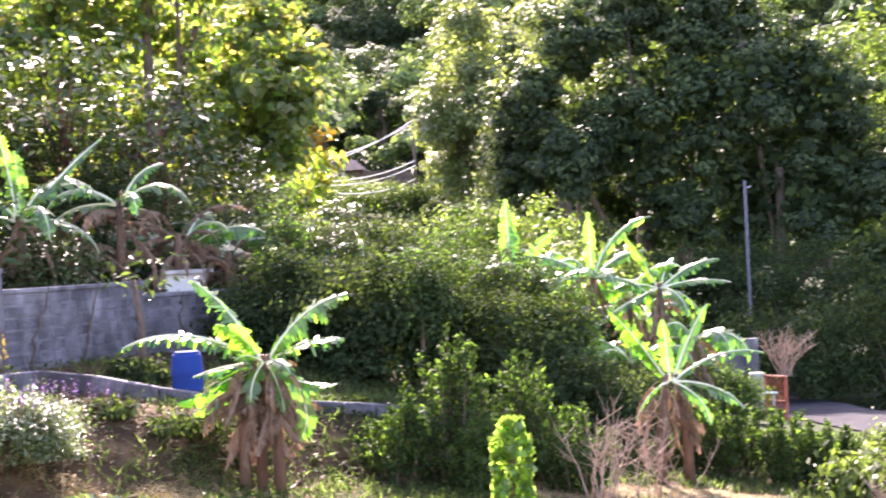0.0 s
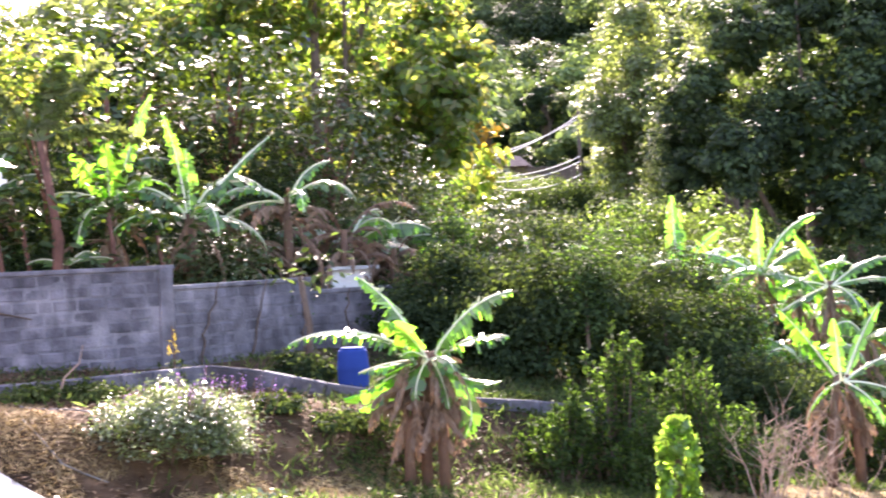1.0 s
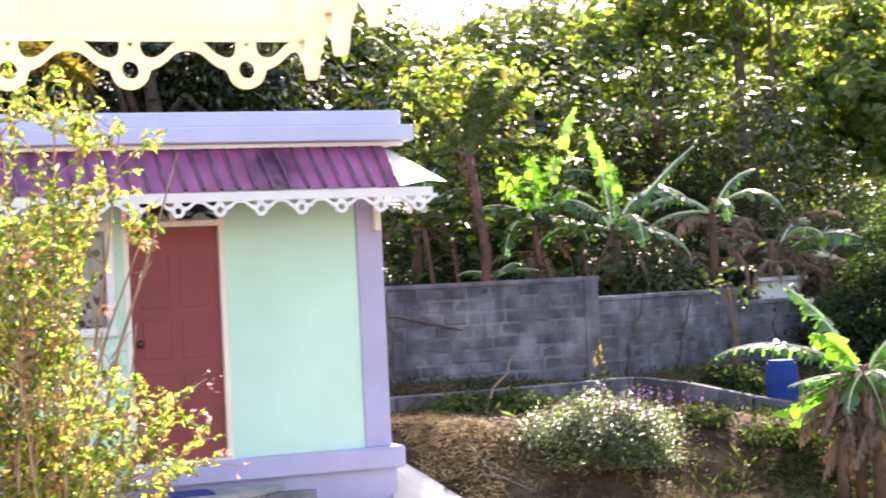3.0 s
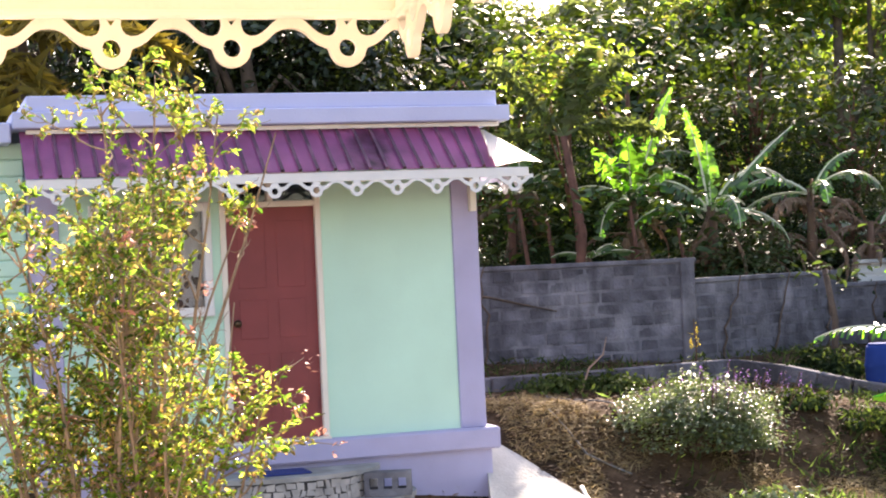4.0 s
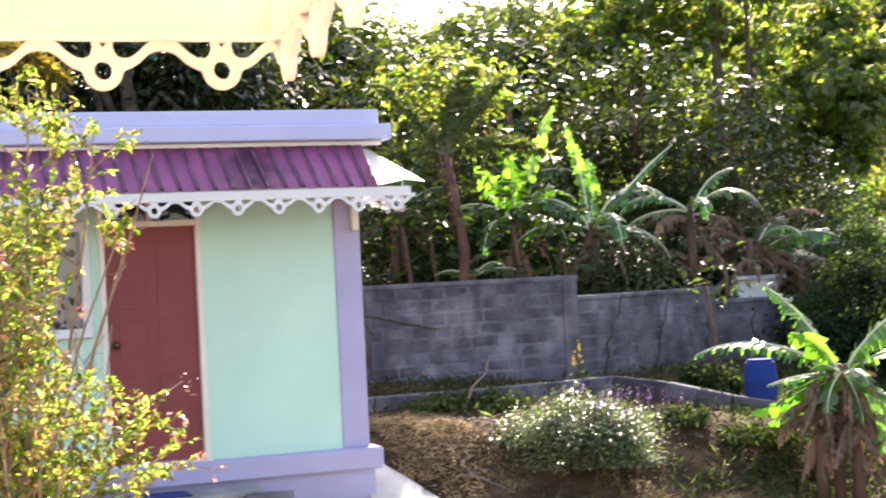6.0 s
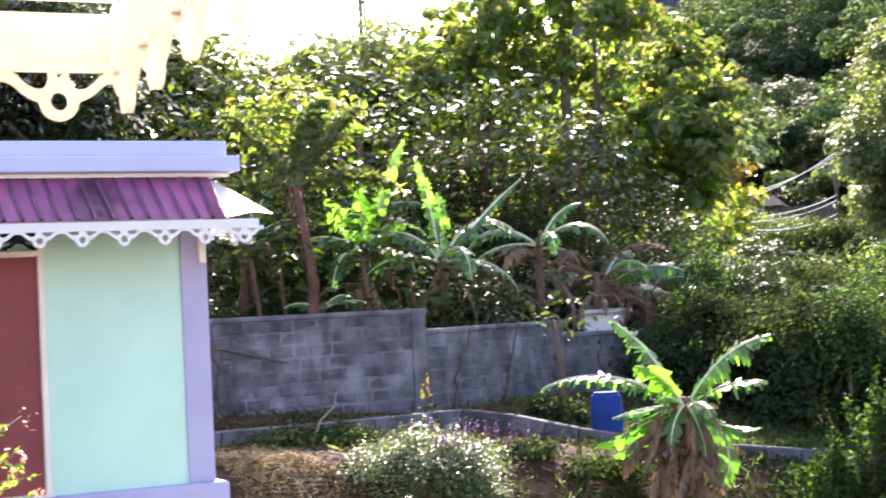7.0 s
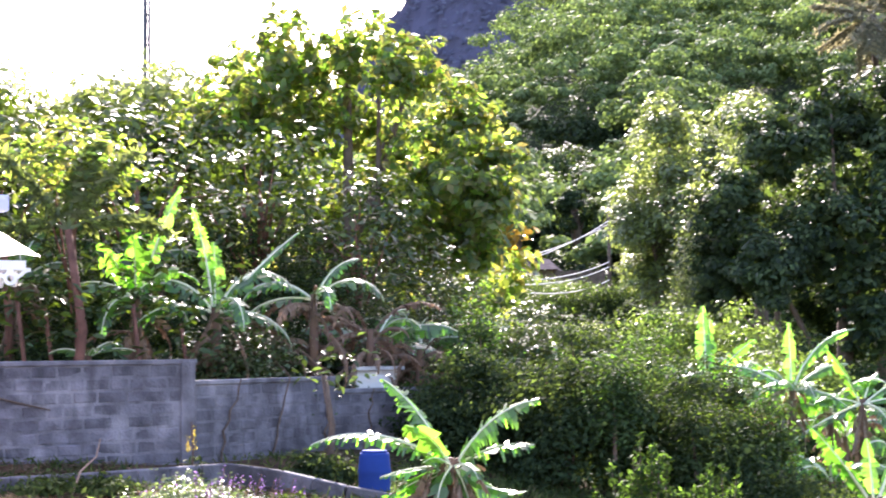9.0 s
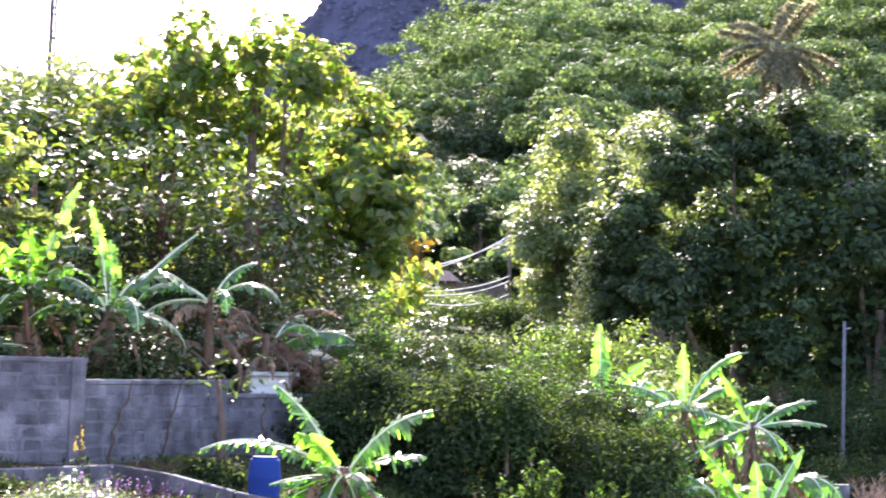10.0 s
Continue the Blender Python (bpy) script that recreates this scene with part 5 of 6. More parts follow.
    tagged(part("bloom", leaves_mesh("bloom", pts, 0.042, 0.02, M["yellow"], rng, up=-0.2), None, root), kind="stuff")
    pts = [(rng.normal() * 0.09, rng.normal() * 0.09, 0.02 + 0.28 * rng.random()) for k in range(70)]
    part("foliage", leaves_mesh("foliage", pts, 0.12, 0.03, M["hedge"], rng), None, root)


yellow_plant()

# mid-ground thicket between the garden and the road
T = "thicket beside the garden"
bush("leafy_bush", gz(-1.9, 22.5), (1.2, 1.0, 0.95), (0.16, 0.07), "mango", "dense dark leafy bush", 110, 60, 0.2, 34, T)
bush("leafy_bush", gz(-0.6, 23.2), (1.3, 1.0, 0.78), (0.16, 0.07), "hedge", "dense dark leafy bush", 110, 60, 0.2, 35, T)
bush("leafy_bush", gz(0.9, 22.4), (1.1, 1.0, 0.58), (0.15, 0.06), "mango", "dense dark leafy bush", 90, 60, 0.18, 36, T)
bush("leafy_bush", gz(4.6, 19.6), (0.7, 0.7, 0.55), (0.14, 0.06), "lush", "low sunlit green bush in the thicket", 70, 60, 0.15, 39, T)
bush("leafy_bush", gz(-3.2, 23.2), (1.0, 0.9, 0.85), (0.16, 0.07), "mango", "dense dark leafy bush", 90, 60, 0.2, 40, T)
bush("leafy_bush", gz(-1.0, 26.0), (1.2, 1.2, 0.95), (0.18, 0.08), "hedge", "dense green bush in the thicket", 80, 60, 0.24, 41, T)
bush("leafy_bush", gz(1.3, 25.3), (1.2, 1.0, 0.5), (0.18, 0.08), "hedge", "dense green bush in the thicket", 110, 60, 0.22, 42, T)
bush("leafy_bush", gz(-2.6, 27.8), (1.5, 1.2, 0.95), (0.2, 0.09), "mango", "broad-leaved green bush in the thicket", 110, 60, 0.26, 43, T)


for k, (x, y, r, h, mtl) in enumerate(((-1.9, 23.6, 0.35, 0.95, "hedge"), (-0.9, 24.4, 0.4, 1.0, "plume"), (0.1, 24.2, 0.35, 0.9, "hedge"), (-2.7, 25.2, 0.4, 1.1, "breadfruit"), (-0.3, 22.2, 0.35, 0.85, "hedge"), (-1.3, 21.6, 0.35, 0.8, "plume"), (0.7, 23.4, 0.3, 0.8, "plume"), (-3.4, 24.6, 0.4, 1.0, "plume"))):
    bush("leafy_sapling", gz(x, y, 0.7), (r, r, h), (0.15, 0.055), mtl, "slender leafy sapling standing out of the thicket", 34, 26, 0.14, 440 + k, T, up=0.8, shell=0.2, category="sapling", stems=1)


bush("leafy_bush", gz(3.0, 33.2), (0.8, 0.6, 0.75), (0.15, 0.06), "hedge", "dense green bush before the boundary wall", 60, 50, 0.18, 470, T)
bush("leafy_bush", gz(3.9, 33.6), (0.7, 0.6, 0.6), (0.15, 0.06), "plume", "dense green bush before the boundary wall", 60, 50, 0.18, 471, T)
for k, (x, y, r, h, mtl) in enumerate(((4.2, 18.6, 0.5, 0.42, "lush"), (4.75, 18.4, 0.45, 0.5, "vine"), (3.7, 18.9, 0.35, 0.3, "lush"))):
    bush("leafy_bush", gz(x, y), (r, r, h), (0.11, 0.05), mtl, "low sunlit green bush on the bank", 40, 50, 0.14, 460 + k, T)


def plume_shrub(x, y, h, spread, n, seed, label):
    """Upright feathery sprays packed with narrow leaves."""
    rng = np.random.default_rng(seed)
    root = thing("conifer_shrub", pose(*gz(x, y)), label, "shrub", T)
    pts, dirs = [], []
    bm = bmesh.new()
    for k in range(n):
        a, r = rng.uniform(0, 2 * math.pi), rng.random() ** 0.6
        top = h * (1.05 - 0.55 * r * r) * rng.uniform(0.75, 1.05)
        b0 = Vector((0.45 * r * spread * math.cos(a), 0.45 * r * spread * math.sin(a), -0.05))
        b1 = Vector((r * spread * math.cos(a), r * spread * math.sin(a), top))
        tube(bm, [b0, b0.lerp(b1, 0.5), b1], [0.02, 0.012, 0.004], 4)
        for j in range(110):
            t = 0.15 + 0.85 * rng.random() ** 0.8
            p = b0.lerp(b1, t)
            w = 0.17 * (1.05 - t) + 0.03
            o = Vector((rng.normal(), rng.normal(), 0.0)).normalized()
            pts.append((p.x + o.x * w * rng.random(), p.y + o.y * w * rng.random(), p.z + rng.normal() * 0.02))
            dirs.append((o.x * 1.6, o.y * 1.6, 1.5))
    part("branchwork", bm, M["bark"], root)
    part("foliage", leaves_mesh("foliage", pts, 0.085, 0.034, M["plume"], rng, 0.1, 0.0, dirs=dirs), None, root)


for x, y, h, sp, seed in ((2.5, 20.6, 1.05, 0.5, 51), (3.05, 20.3, 0.95, 0.5, 52), (3.55, 20.1, 0.8, 0.45, 53), (2.1, 20.9, 0.9, 0.45, 54)):
    plume_shrub(x, y, h, sp, 26, seed, "upright feathery dark green shrub")


def vine_post():
    rng = np.random.default_rng(9)
    x, y = -0.17, 15.8
    root = thing("vine_post", pose(*gz(x, y)), "post smothered in bright green vine", "vine")
    bm = bmesh.new()
    tube(bm, [(0, 0, -0.4), (0.01, 0, 0.9)], 0.04, 7)
    part("post", bm, M["bark"], root)
    z = rng.uniform(0.0, 1.06, 700)
    a = rng.uniform(0, 2 * math.pi, 700)
    r = 0.15 + 0.05 * rng.random(700) - 0.09 * (z > 0.9)
    pts = np.stack([r * np.cos(a) + 0.02, r * np.sin(a), z], 1)
    part("foliage", leaves_mesh("foliage", pts, 0.085, 0.075, M["vine"], rng, up=-0.1, droop=0.7, fine=True), None, root)


vine_post()
for k, (x, y, h, sp, n) in enumerate(((-0.85, 18.9, 1.65, 0.62, 40), (0.05, 19.3, 1.5, 0.6, 36), (-1.45, 18.5, 1.0, 0.5, 26), (-0.5, 18.2, 0.85, 0.5, 24), (0.55, 18.5, 1.0, 0.5, 24))):
    plume_shrub(x, y, h, sp, n, 300 + k, "dark green shrub with upright feathery sprays")


def dry_twigs(x, y, h, spread, n, seed, label, lift=0.0):
    rng = np.random.default_rng(seed)
    root = thing("dry_shrub", pose(*gz(x, y, lift)), label, "shrub")
    for k in range(n):
        bm = bmesh.new()
        a, r = rng.uniform(0, 2 * math.pi), rng.random()
        e = Vector((spread * r * math.cos(a), spread * r * math.sin(a), h * rng.uniform(0.5, 1.0)))
        s = Vector((0.1 * rng.normal(), 0.1 * rng.normal(), -0.1))
        mid = s.lerp(e, 0.5) + Vector((rng.normal() * 0.08, rng.normal() * 0.08, 0.05))
        tube(bm, [s, mid, e], [0.012, 0.008, 0.003], 4)
        for j in range(9):
            b0 = mid.lerp(e, rng.uniform(0, 0.9))
            d = Vector((rng.normal(), rng.normal(), abs(rng.normal()) + 0.3)).normalized() * rng.uniform(0.1, 0.3) * h
            tube(bm, [b0, b0 + d], [0.004, 0.0015], 3)
        part("twig", bm, M["twig"], root)
    return root


dry_twigs(0.75, 17.2, 1.3, 0.75, 15, 5, "bare dry shrub with pale twigs")
dry_twigs(1.35, 17.6, 1.05, 0.7, 11, 6, "bare dry shrub with pale twigs")
dry_twigs(5.75, 38.3, 1.1, 0.85, 34, 7, "bare brown twigs by the gate", 0.95)
dry_twigs(4.3, 18.2, 0.8, 0.8, 26, 8, "pale dry stalks on the bank")
dry_twigs(3.9, 17.0, 0.75, 0.8, 30, 9, "pale dry stalks on the bank")
dry_twigs(4.5, 17.2, 0.9, 0.7, 26, 10, "pale dry stalks on the bank")


def many_banana(rng, n, rise=(25, 75), length=(1.1, 1.7), droop=(40, 110)):
    return [(360 * k / n + rng.uniform(-40, 40), rng.uniform(*rise), rng.uniform(*length), rng.uniform(0.36, 0.54), rng.uniform(*droop), rng.uniform(0.6, 0.95)) for k in range(n)]


G2, G3 = "bananas beyond the thicket", "bananas behind the garden wall"
GREEN = "sunlit green banana plant among bushes"
# turn, rise, length, width, droop, torn, roll of each leaf
banana("banana_plant", gz(-0.18, 26.8), 1.55, [
    (100, 84, 1.35, 0.34, 10, 0.3, 0), (80, 80, 1.15, 0.30, 12, 0.4, 10), (15, 60, 1.1, 0.30, 30, 0.6, 60), (190, 55, 0.9, 0.3, 60, 0.5, 30), (-60, 40, 0.9, 0.3, 80, 0.8, 0), (240, 10, 0.8, 0.25, 60, 0.9, 0)],
    GREEN, 120, 0.08, 14, G2, young=55)
banana("banana_plant", gz(1.1, 26.8), 2.2, [
    (95, 86, 1.05, 0.28, 10, 0.5, 0), (5, 72, 1.4, 0.30, 62, 0.5, 30), (180, 38, 1.3, 0.34, 50, 0.6, 15), (20, 42, 1.0, 0.3, 40, 0.6, 20), (200, 8, 1.2, 0.34, 40, 0.7, 8), (-70, 30, 1.0, 0.34, 90, 0.9, 0), (-20, 5, 0.9, 0.3, 50, 0.8, 10)],
    GREEN, 121, 0.08, 16, G2, young=70)
banana("banana_plant", gz(2.15, 26.7), 2.35, [
    (170, 68, 1.0, 0.30, 20, 0.6, 40), (8, 42, 1.05, 0.32, 40, 0.3, 25), (-8, 16, 1.1, 0.30, 30, 0.4, 8), (60, 60, 0.7, 0.26, 40, 0.4, 0), (200, -20, 1.6, 0.30, 20, 0.6, 0), (188, 20, 0.7, 0.36, 40, 0.5, -20), (-60, 0, 0.9, 0.3, 70, 0.9, 0), (20, -10, 0.9, 0.3, 60, 0.9, 10)],
    GREEN, 122, 0.08, 16, G2, young=64)
banana("banana_plant", gz(1.68, 19.65), 1.30, [
    (185, 58, 1.1, 0.28, 12, 0.85, 55), (100, 78, 0.75, 0.26, 14, 0.6, 0), (20, 68, 1.0, 0.22, 14, 0.6, 35), (4, 38, 1.15, 0.22, 52, 0.9, 5), (-8, 0, 0.9, 0.26, 50, 0.7, 10), (170, 66, 0.7, 0.26, 40, 0.8, 30), (-30, -20, 0.7, 0.22, 60, 0.9, 40), (215, -15, 0.7, 0.22, 60, 0.8, 40)],
    "slender banana plant with torn leaves on the bank", 123, 0.06, 26, G2, stems=((-0.13, 0.0), (0.16, 0.05)), dead_len=0.8, young=75)
for k, (x, y, h, n, ln) in enumerate(((0.4, 28.2, 1.9, 7, (0.9, 1.3)), (2.0, 28.4, 1.8, 7, (0.9, 1.3)), (1.6, 25.6, 1.1, 7, (0.9, 1.3)), (0.5, 25.8, 0.9, 6, (0.8, 1.2)), (0.7, 27.2, 1.7, 8, (0.9, 1.3)), (1.7, 27.4, 2.1, 8, (0.9, 1.3)), (2.6, 26.2, 1.6, 8, (0.8, 1.2)))):
    rng = np.random.default_rng(100 + k)
    banana("banana_plant", gz(x, y), h, many_banana(rng, n, (25, 72), ln, (80, 150)), "banana plant with tattered green leaves", 124 + k, 0.08, 16, G2, young=50)
for k, (x, y, z) in enumerate(((-3.2, 25.0, 1.9), (-2.4, 25.8, 1.8), (-0.9, 25.2, 1.5))):
    banana("banana_plant", gz(x, y), z - ground_z(x, y), [(200, 50, 1.0, 0.32, 100, 0.9, 0), (20, 60, 1.1, 0.32, 90, 0.9, 0), (100, 70, 0.9, 0.3, 60, 0.5, 0)],
        "tattered banana plant rising from the thicket", 240 + k, 0.08, 14, G2, dead_len=1.2, young=66, arch=True)
BEHIND = "tall banana plant behind the block wall"
banana("banana_plant", gz(-6.64, 22.1), 2.8 - ground_z(-6.64, 22.1), [
    (205, 85, 1.45, 0.27, 14, 0.9, 60), (22, 50, 1.55, 0.26, 12, 0.2, -20), (25, 72, 1.35, 0.50, 125, 0.5, 26), (205, 62, 1.3, 0.46, 115, 0.7, -26), (110, 80, 1.0, 0.34, 10, 0.3, 0), (215, 20, 1.2, 0.4, 70, 0.8, 10), (-50, 40, 1.2, 0.4, 130, 0.8, 0), (15, 10, 1.2, 0.4, 80, 0.8, 0)],
    BEHIND, 220, 0.11, 14, G3, dead_len=1.4, young=80)
banana("banana_plant", gz(-7.64, 21.8), 3.0 - ground_z(-7.64, 21.8), [
    (-75, 72, 0.95, 0.50, 25, 0.5, 0), (230, 66, 0.9, 0.44, 30, 0.5, 40), (20, 73, 1.6, 0.26, 8, 0.1, 80), (-20, 55, 0.8, 0.4, 60, 0.6, 40), (25, 62, 1.0, 0.36, 110, 0.4, 0), (200, 40, 1.0, 0.4, 80, 0.7, 10), (0, 10, 0.9, 0.36, 90, 0.8, 0), (-100, 10, 1.1, 0.4, 90, 0.7, 0)],
    BEHIND, 221, 0.11, 12, G3, dead_len=1.2, young=54)
banana("banana_plant", gz(-7.95, 20.9), 2.25 - ground_z(-7.95, 20.9), [(25, 24, 0.6, 0.30, 44, 0.1, 0), (200, 30, 0.5, 0.26, 60, 0.2, 0), (40, 55, 0.5, 0.26, 90, 0.1, 0), (-60, 30, 0.5, 0.24, 60, 0.3, 0)],
    "low banana sucker with shining leaves behind the wall", 229, 0.05, 6, G3, dead_len=0.6, young=85)
banana("banana_plant", gz(-5.6, 23.4), 3.0 - ground_z(-5.6, 23.4), [
    (200, 45, 1.3, 0.4, 130, 0.9, 0), (20, 50, 1.2, 0.4, 120, 0.9, 0), (190, 10, 1.3, 0.4, 80, 0.9, 0), (-60, 40, 1.0, 0.36, 120, 0.9, 0), (30, 70, 0.9, 0.34, 60, 0.5, 20)],
    "shaded banana plant with drooping tattered leaves behind the wall", 222, 0.08, 12, G3, dead_len=1.3, young=88, arch=True)
for k, (x, y, z) in enumerate(((-6.15, 23.3, 2.5), (-4.9, 23.9, 2.5), (-4.3, 24.6, 2.2))):
    banana("banana_plant", gz(x, y), z - ground_z(x, y), [(200, 50, 1.1, 0.34, 110, 0.9, 0), (20, 60, 1.2, 0.34, 90, 0.9, 0)],
        "banana plant with drooping brown leaves behind the wall", 230 + k, 0.08, 18, G3, dead_len=1.5, young=88, arch=True, blade="dryleaf")
for k, (x, y, h, n, ln) in enumerate(((-9.6, 22.4, 1.7, 6, (1.0, 1.5)), (-4.5, 26.3, 1.4, 7, (1.0, 1.5)), (-5.0, 24.6, 1.3, 6, (1.0, 1.5)), (-8.6, 24.5, 2.2, 7, (1.1, 1.6)), (-3.9, 25.4, 1.0, 6, (0.9, 1.3)))):
    rng = np.random.default_rng(200 + k)
    banana("banana_plant", gz(x, y), h, many_banana(rng, n, (10, 74), ln, (40, 120)), "shaded banana plant behind the block wall", 224 + k, 0.10, 16, G3, dead_len=1.3, young=70)

# trees behind the wall and the house
B = "trees behind the garden"
bough_tree("breadfruit_tree", gz(-7.3, 33.5), ((-9.80, 7.49, 0.78), (-8.54, 7.96, 0.84), (-7.21, 8.09, 0.84), (-6.04, 7.59, 0.80), (-5.10, 6.81, 0.74), (-4.50, 5.97, 0.67), (-4.30, 5.01, 0.61), (-9.75, 6.22, 1.00), (-8.19, 6.65, 1.00), (-6.57, 6.39, 1.06), (-5.28, 5.50, 0.89), (-8.94, 4.98, 1.00), (-7.43, 4.78, 1.00), (-5.99, 4.58, 0.89), (-10.88, 6.55, 0.73), (-5.02, 4.38, 0.69), (-11.06, 5.39, 0.78), (-8.3, 7.1, 0.85), (-9.1, 6.9, 0.8), (-8.6, 5.9, 0.9), (-7.4, 7.2, 0.8)), 51, "large broad-leaved tree with glossy sunlit leaves", B, ((0.0, 0.16), (0.5, 0.08), (-0.6, 0.08)), 0.24, "canopy", 78, 13, inner=0.26, loose=0.2)
tree("breadfruit_tree", gz(-5.7, 35.0), 6, (1.7, 1.7, 2.2), 3.0, (0.25, 0.14), "canopy", "broad-leaved tree with yellowing leaves", 90, 40, 0.34, 52, 0.15, group=B, fine=True, low=-0.95)
tree("broadleaf_tree", gz(-11.8, 31.0), 7, (2.4, 2.2, 2.4), 2.9, (0.22, 0.12), "breadfruit", "broad-leaved tree above the wall", 230, 72, 0.34, 53, 0.18, group=B, up=0.75, fine=False, low=-0.95)
tree("broadleaf_tree", gz(-14.6, 29.8), 7, (2.6, 2.2, 2.6), 3.3, (0.22, 0.12), "breadfruit", "broad-leaved tree above the wall", 230, 72, 0.34, 54, 0.18, group=B, up=0.75, fine=False, low=-0.95)
# young trees added to shade the garden and thicken the leafy tangle
for k, (x, y, r, cz) in enumerate(((-8.6, 24.6, 1.5, 3.2), (-7.0, 25.6, 1.4, 3.3), (-5.7, 26.6, 1.3, 3.0), (-10.4, 23.2, 1.4, 3.2))):
    tree("sapling_tree", gz(x, y), 5, (r, r * 0.8, 1.1), cz, (0.17, 0.075), "breadfruit", "dark leafy young tree behind the wall", 32, 44, 0.26, 140 + k, 0.07, "redbark", group=B, up=0.75, fine=False, low=-0.9)
# crown set where its shadow falls on the garden bank
for k, (x, y, z, r) in enumerate(((-8.3, 21.2, 4.7, 0.8),)):
    tree("sapling_tree", gz(x, y), 5, (r, r * 0.8, 0.5), z - ground_z(x, y), (0.15, 0.065), "canopy", "slender leafy young tree behind the wall", 30, 24, 0.24, 150 + k, 0.04, "redbark", group=B, up=1.0, fine=True, low=-0.9, limbs=5)
tree("pale_tree", gz(-18.6, 52.0), 10, (4.5, 3.5, 4.0), 5.1, (0.34, 0.15), "pale", "pale green tree against the sky", 200, 75, 0.5, 55, 0.22, group=B)
tree("pale_tree", gz(-24.5, 52.0), 10, (4.5, 3.5, 4.0), 5.3, (0.34, 0.15), "pale", "pale green tree against the sky", 200, 75, 0.5, 56, 0.22, group=B)
for k, (x, y, r, cz) in enumerate(((-14.5, 23.0, 2.6, 3.6), (-17.8, 22.0, 2.8, 4.2), (-14.6, 25.2, 2.1, 4.0), (-21.5, 21.0, 3.0, 4.4), (-16.5, 26.5, 3.2, 5.2), (-18.0, 29.5, 3.2, 5.0), (-20.5, 26.0, 3.4, 5.4), (-24.0, 23.5, 3.2, 5.2), (-26.0, 19.5, 3.2, 4.6))):
    tree("dark_tree", gz(x, y), 7, (r, r * 0.8, r), cz, (0.17, 0.07), "glossy", "dense dark tree behind the house", 150, 80, 0.36, 60 + k, 0.2, group=B, low=-0.95)
for k, (x, y, r, h) in enumerate(((-9.9, 20.6, 0.7, 0.55), (-8.6, 22.2, 0.8, 0.55), (-7.4, 24.2, 1.3, 1.0), (-5.6, 26.4, 1.4, 1.2), (-10.6, 23.6, 1.5, 1.5), (-7.0, 28.5, 2.0, 1.5), (-11.0, 27.5, 2.0, 1.6), (-4.2, 29.5, 1.6, 1.0), (-12.6, 21.0, 1.4, 1.6), (-6.4, 22.4, 0.8, 0.8), (-5.9, 24.3, 0.9, 0.8), (-9.0, 23.0, 1.2, 1.4), (-7.6, 26.5, 1.6, 1.8), (-3.6, 26.0, 1.2, 1.1), (-8.9, 21.6, 0.7, 0.5), (-7.2, 22.4, 0.7, 0.5), (-6.2, 25.6, 1.2, 1.6), (-8.0, 25.6, 1.3, 1.9), (-4.9, 27.5, 1.3, 1.6), (-9.6, 24.8, 1.3, 1.9))):
    bush("undergrowth_bush", gz(x, y), (r, r * 0.8, h), (0.15, 0.065), ("breadfruit", "hedge", "mango")[k % 3], "shaded undergrowth bush behind the wall", 90, 36, 0.24, 70 + k, "undergrowth behind the wall", up=1.0)


def leaf_cluster(name, at, radii, n, leaf, material, label, category, seed):
    rng = np.random.default_rng(seed)
    pts = rng.normal(size=(n, 3)) * np.array(radii)
    root = thing(name, pose(*at), label, category)
    bm = bmesh.new()
    for k in range(5):
        e = Vector(pts[k].tolist())
        tube(bm, [(0, 0.3, -radii[2] * 1.5), e * 0.4, e], [0.03, 0.02, 0.008], 4)
    part("branchwork", bm, M["bark"], root)
    part("foliage", leaves_mesh(name, pts, leaf[0], leaf[1], M[material], rng, 0.3, 0.2, fine=True), None, root)


leaf_cluster("yellow_bough", (-3.95, 34.3, 4.5), (0.22, 0.25, 0.18), 26, (0.26, 0.13), "orangeleaf", "bough of yellow and orange leaves", "branch", 401)
leaf_cluster("yellow_bough", (-5.0, 34.0, 4.4), (0.3, 0.3, 0.2), 12, (0.26, 0.13), "orangeleaf", "bough of yellow and orange leaves", "branch", 402)


def red_trunk(x, y, h, r, label, leaves=130, spread=0.5, leaf=0.17, bark="redbark", crown="breadfruit"):
    root = thing("slender_trunk", pose(*gz(x, y)), label, "tree")
    bm = bmesh.new()
    tube(bm, [(0, 0, -0.2), (0.05, 0, h * 0.5), (-0.05, 0, h)], [r, r * 0.9, r * 0.75], 8)
    part("trunk", bm, M[bark], root, smooth=True)
    rng = np.random.default_rng(int(h * 10))
    pts = rng.normal(size=(leaves, 3)) * np.array([spread, spread, spread * 0.6]) + np.array([0, 0, h + 0.1])
    part("crown", leaves_mesh("crown", pts, leaf, leaf * 0.42, M[crown], rng, fine=True), None, root)


for x, y, h in ((-8.75, 20.6, 1.6), (-7.35, 21.0, 1.7), (-6.9, 21.6, 1.5), (-8.5, 20.9, 1.5)):
    red_trunk(x, y, h, 0.036, "slender reddish trunk behind the wall")
red_trunk(-9.3, 21.4, 2.4, 0.06, "slender reddish trunk behind the wall")
red_trunk(-4.66, 20.2, 1.9 - ground_z(-4.66, 20.2), 0.045, "slender dark trunk before the block wall", 60, 0.3, 0.13, "bark", "shade")

# the great dark tree and its neighbours by the road
D = "trees by the road"
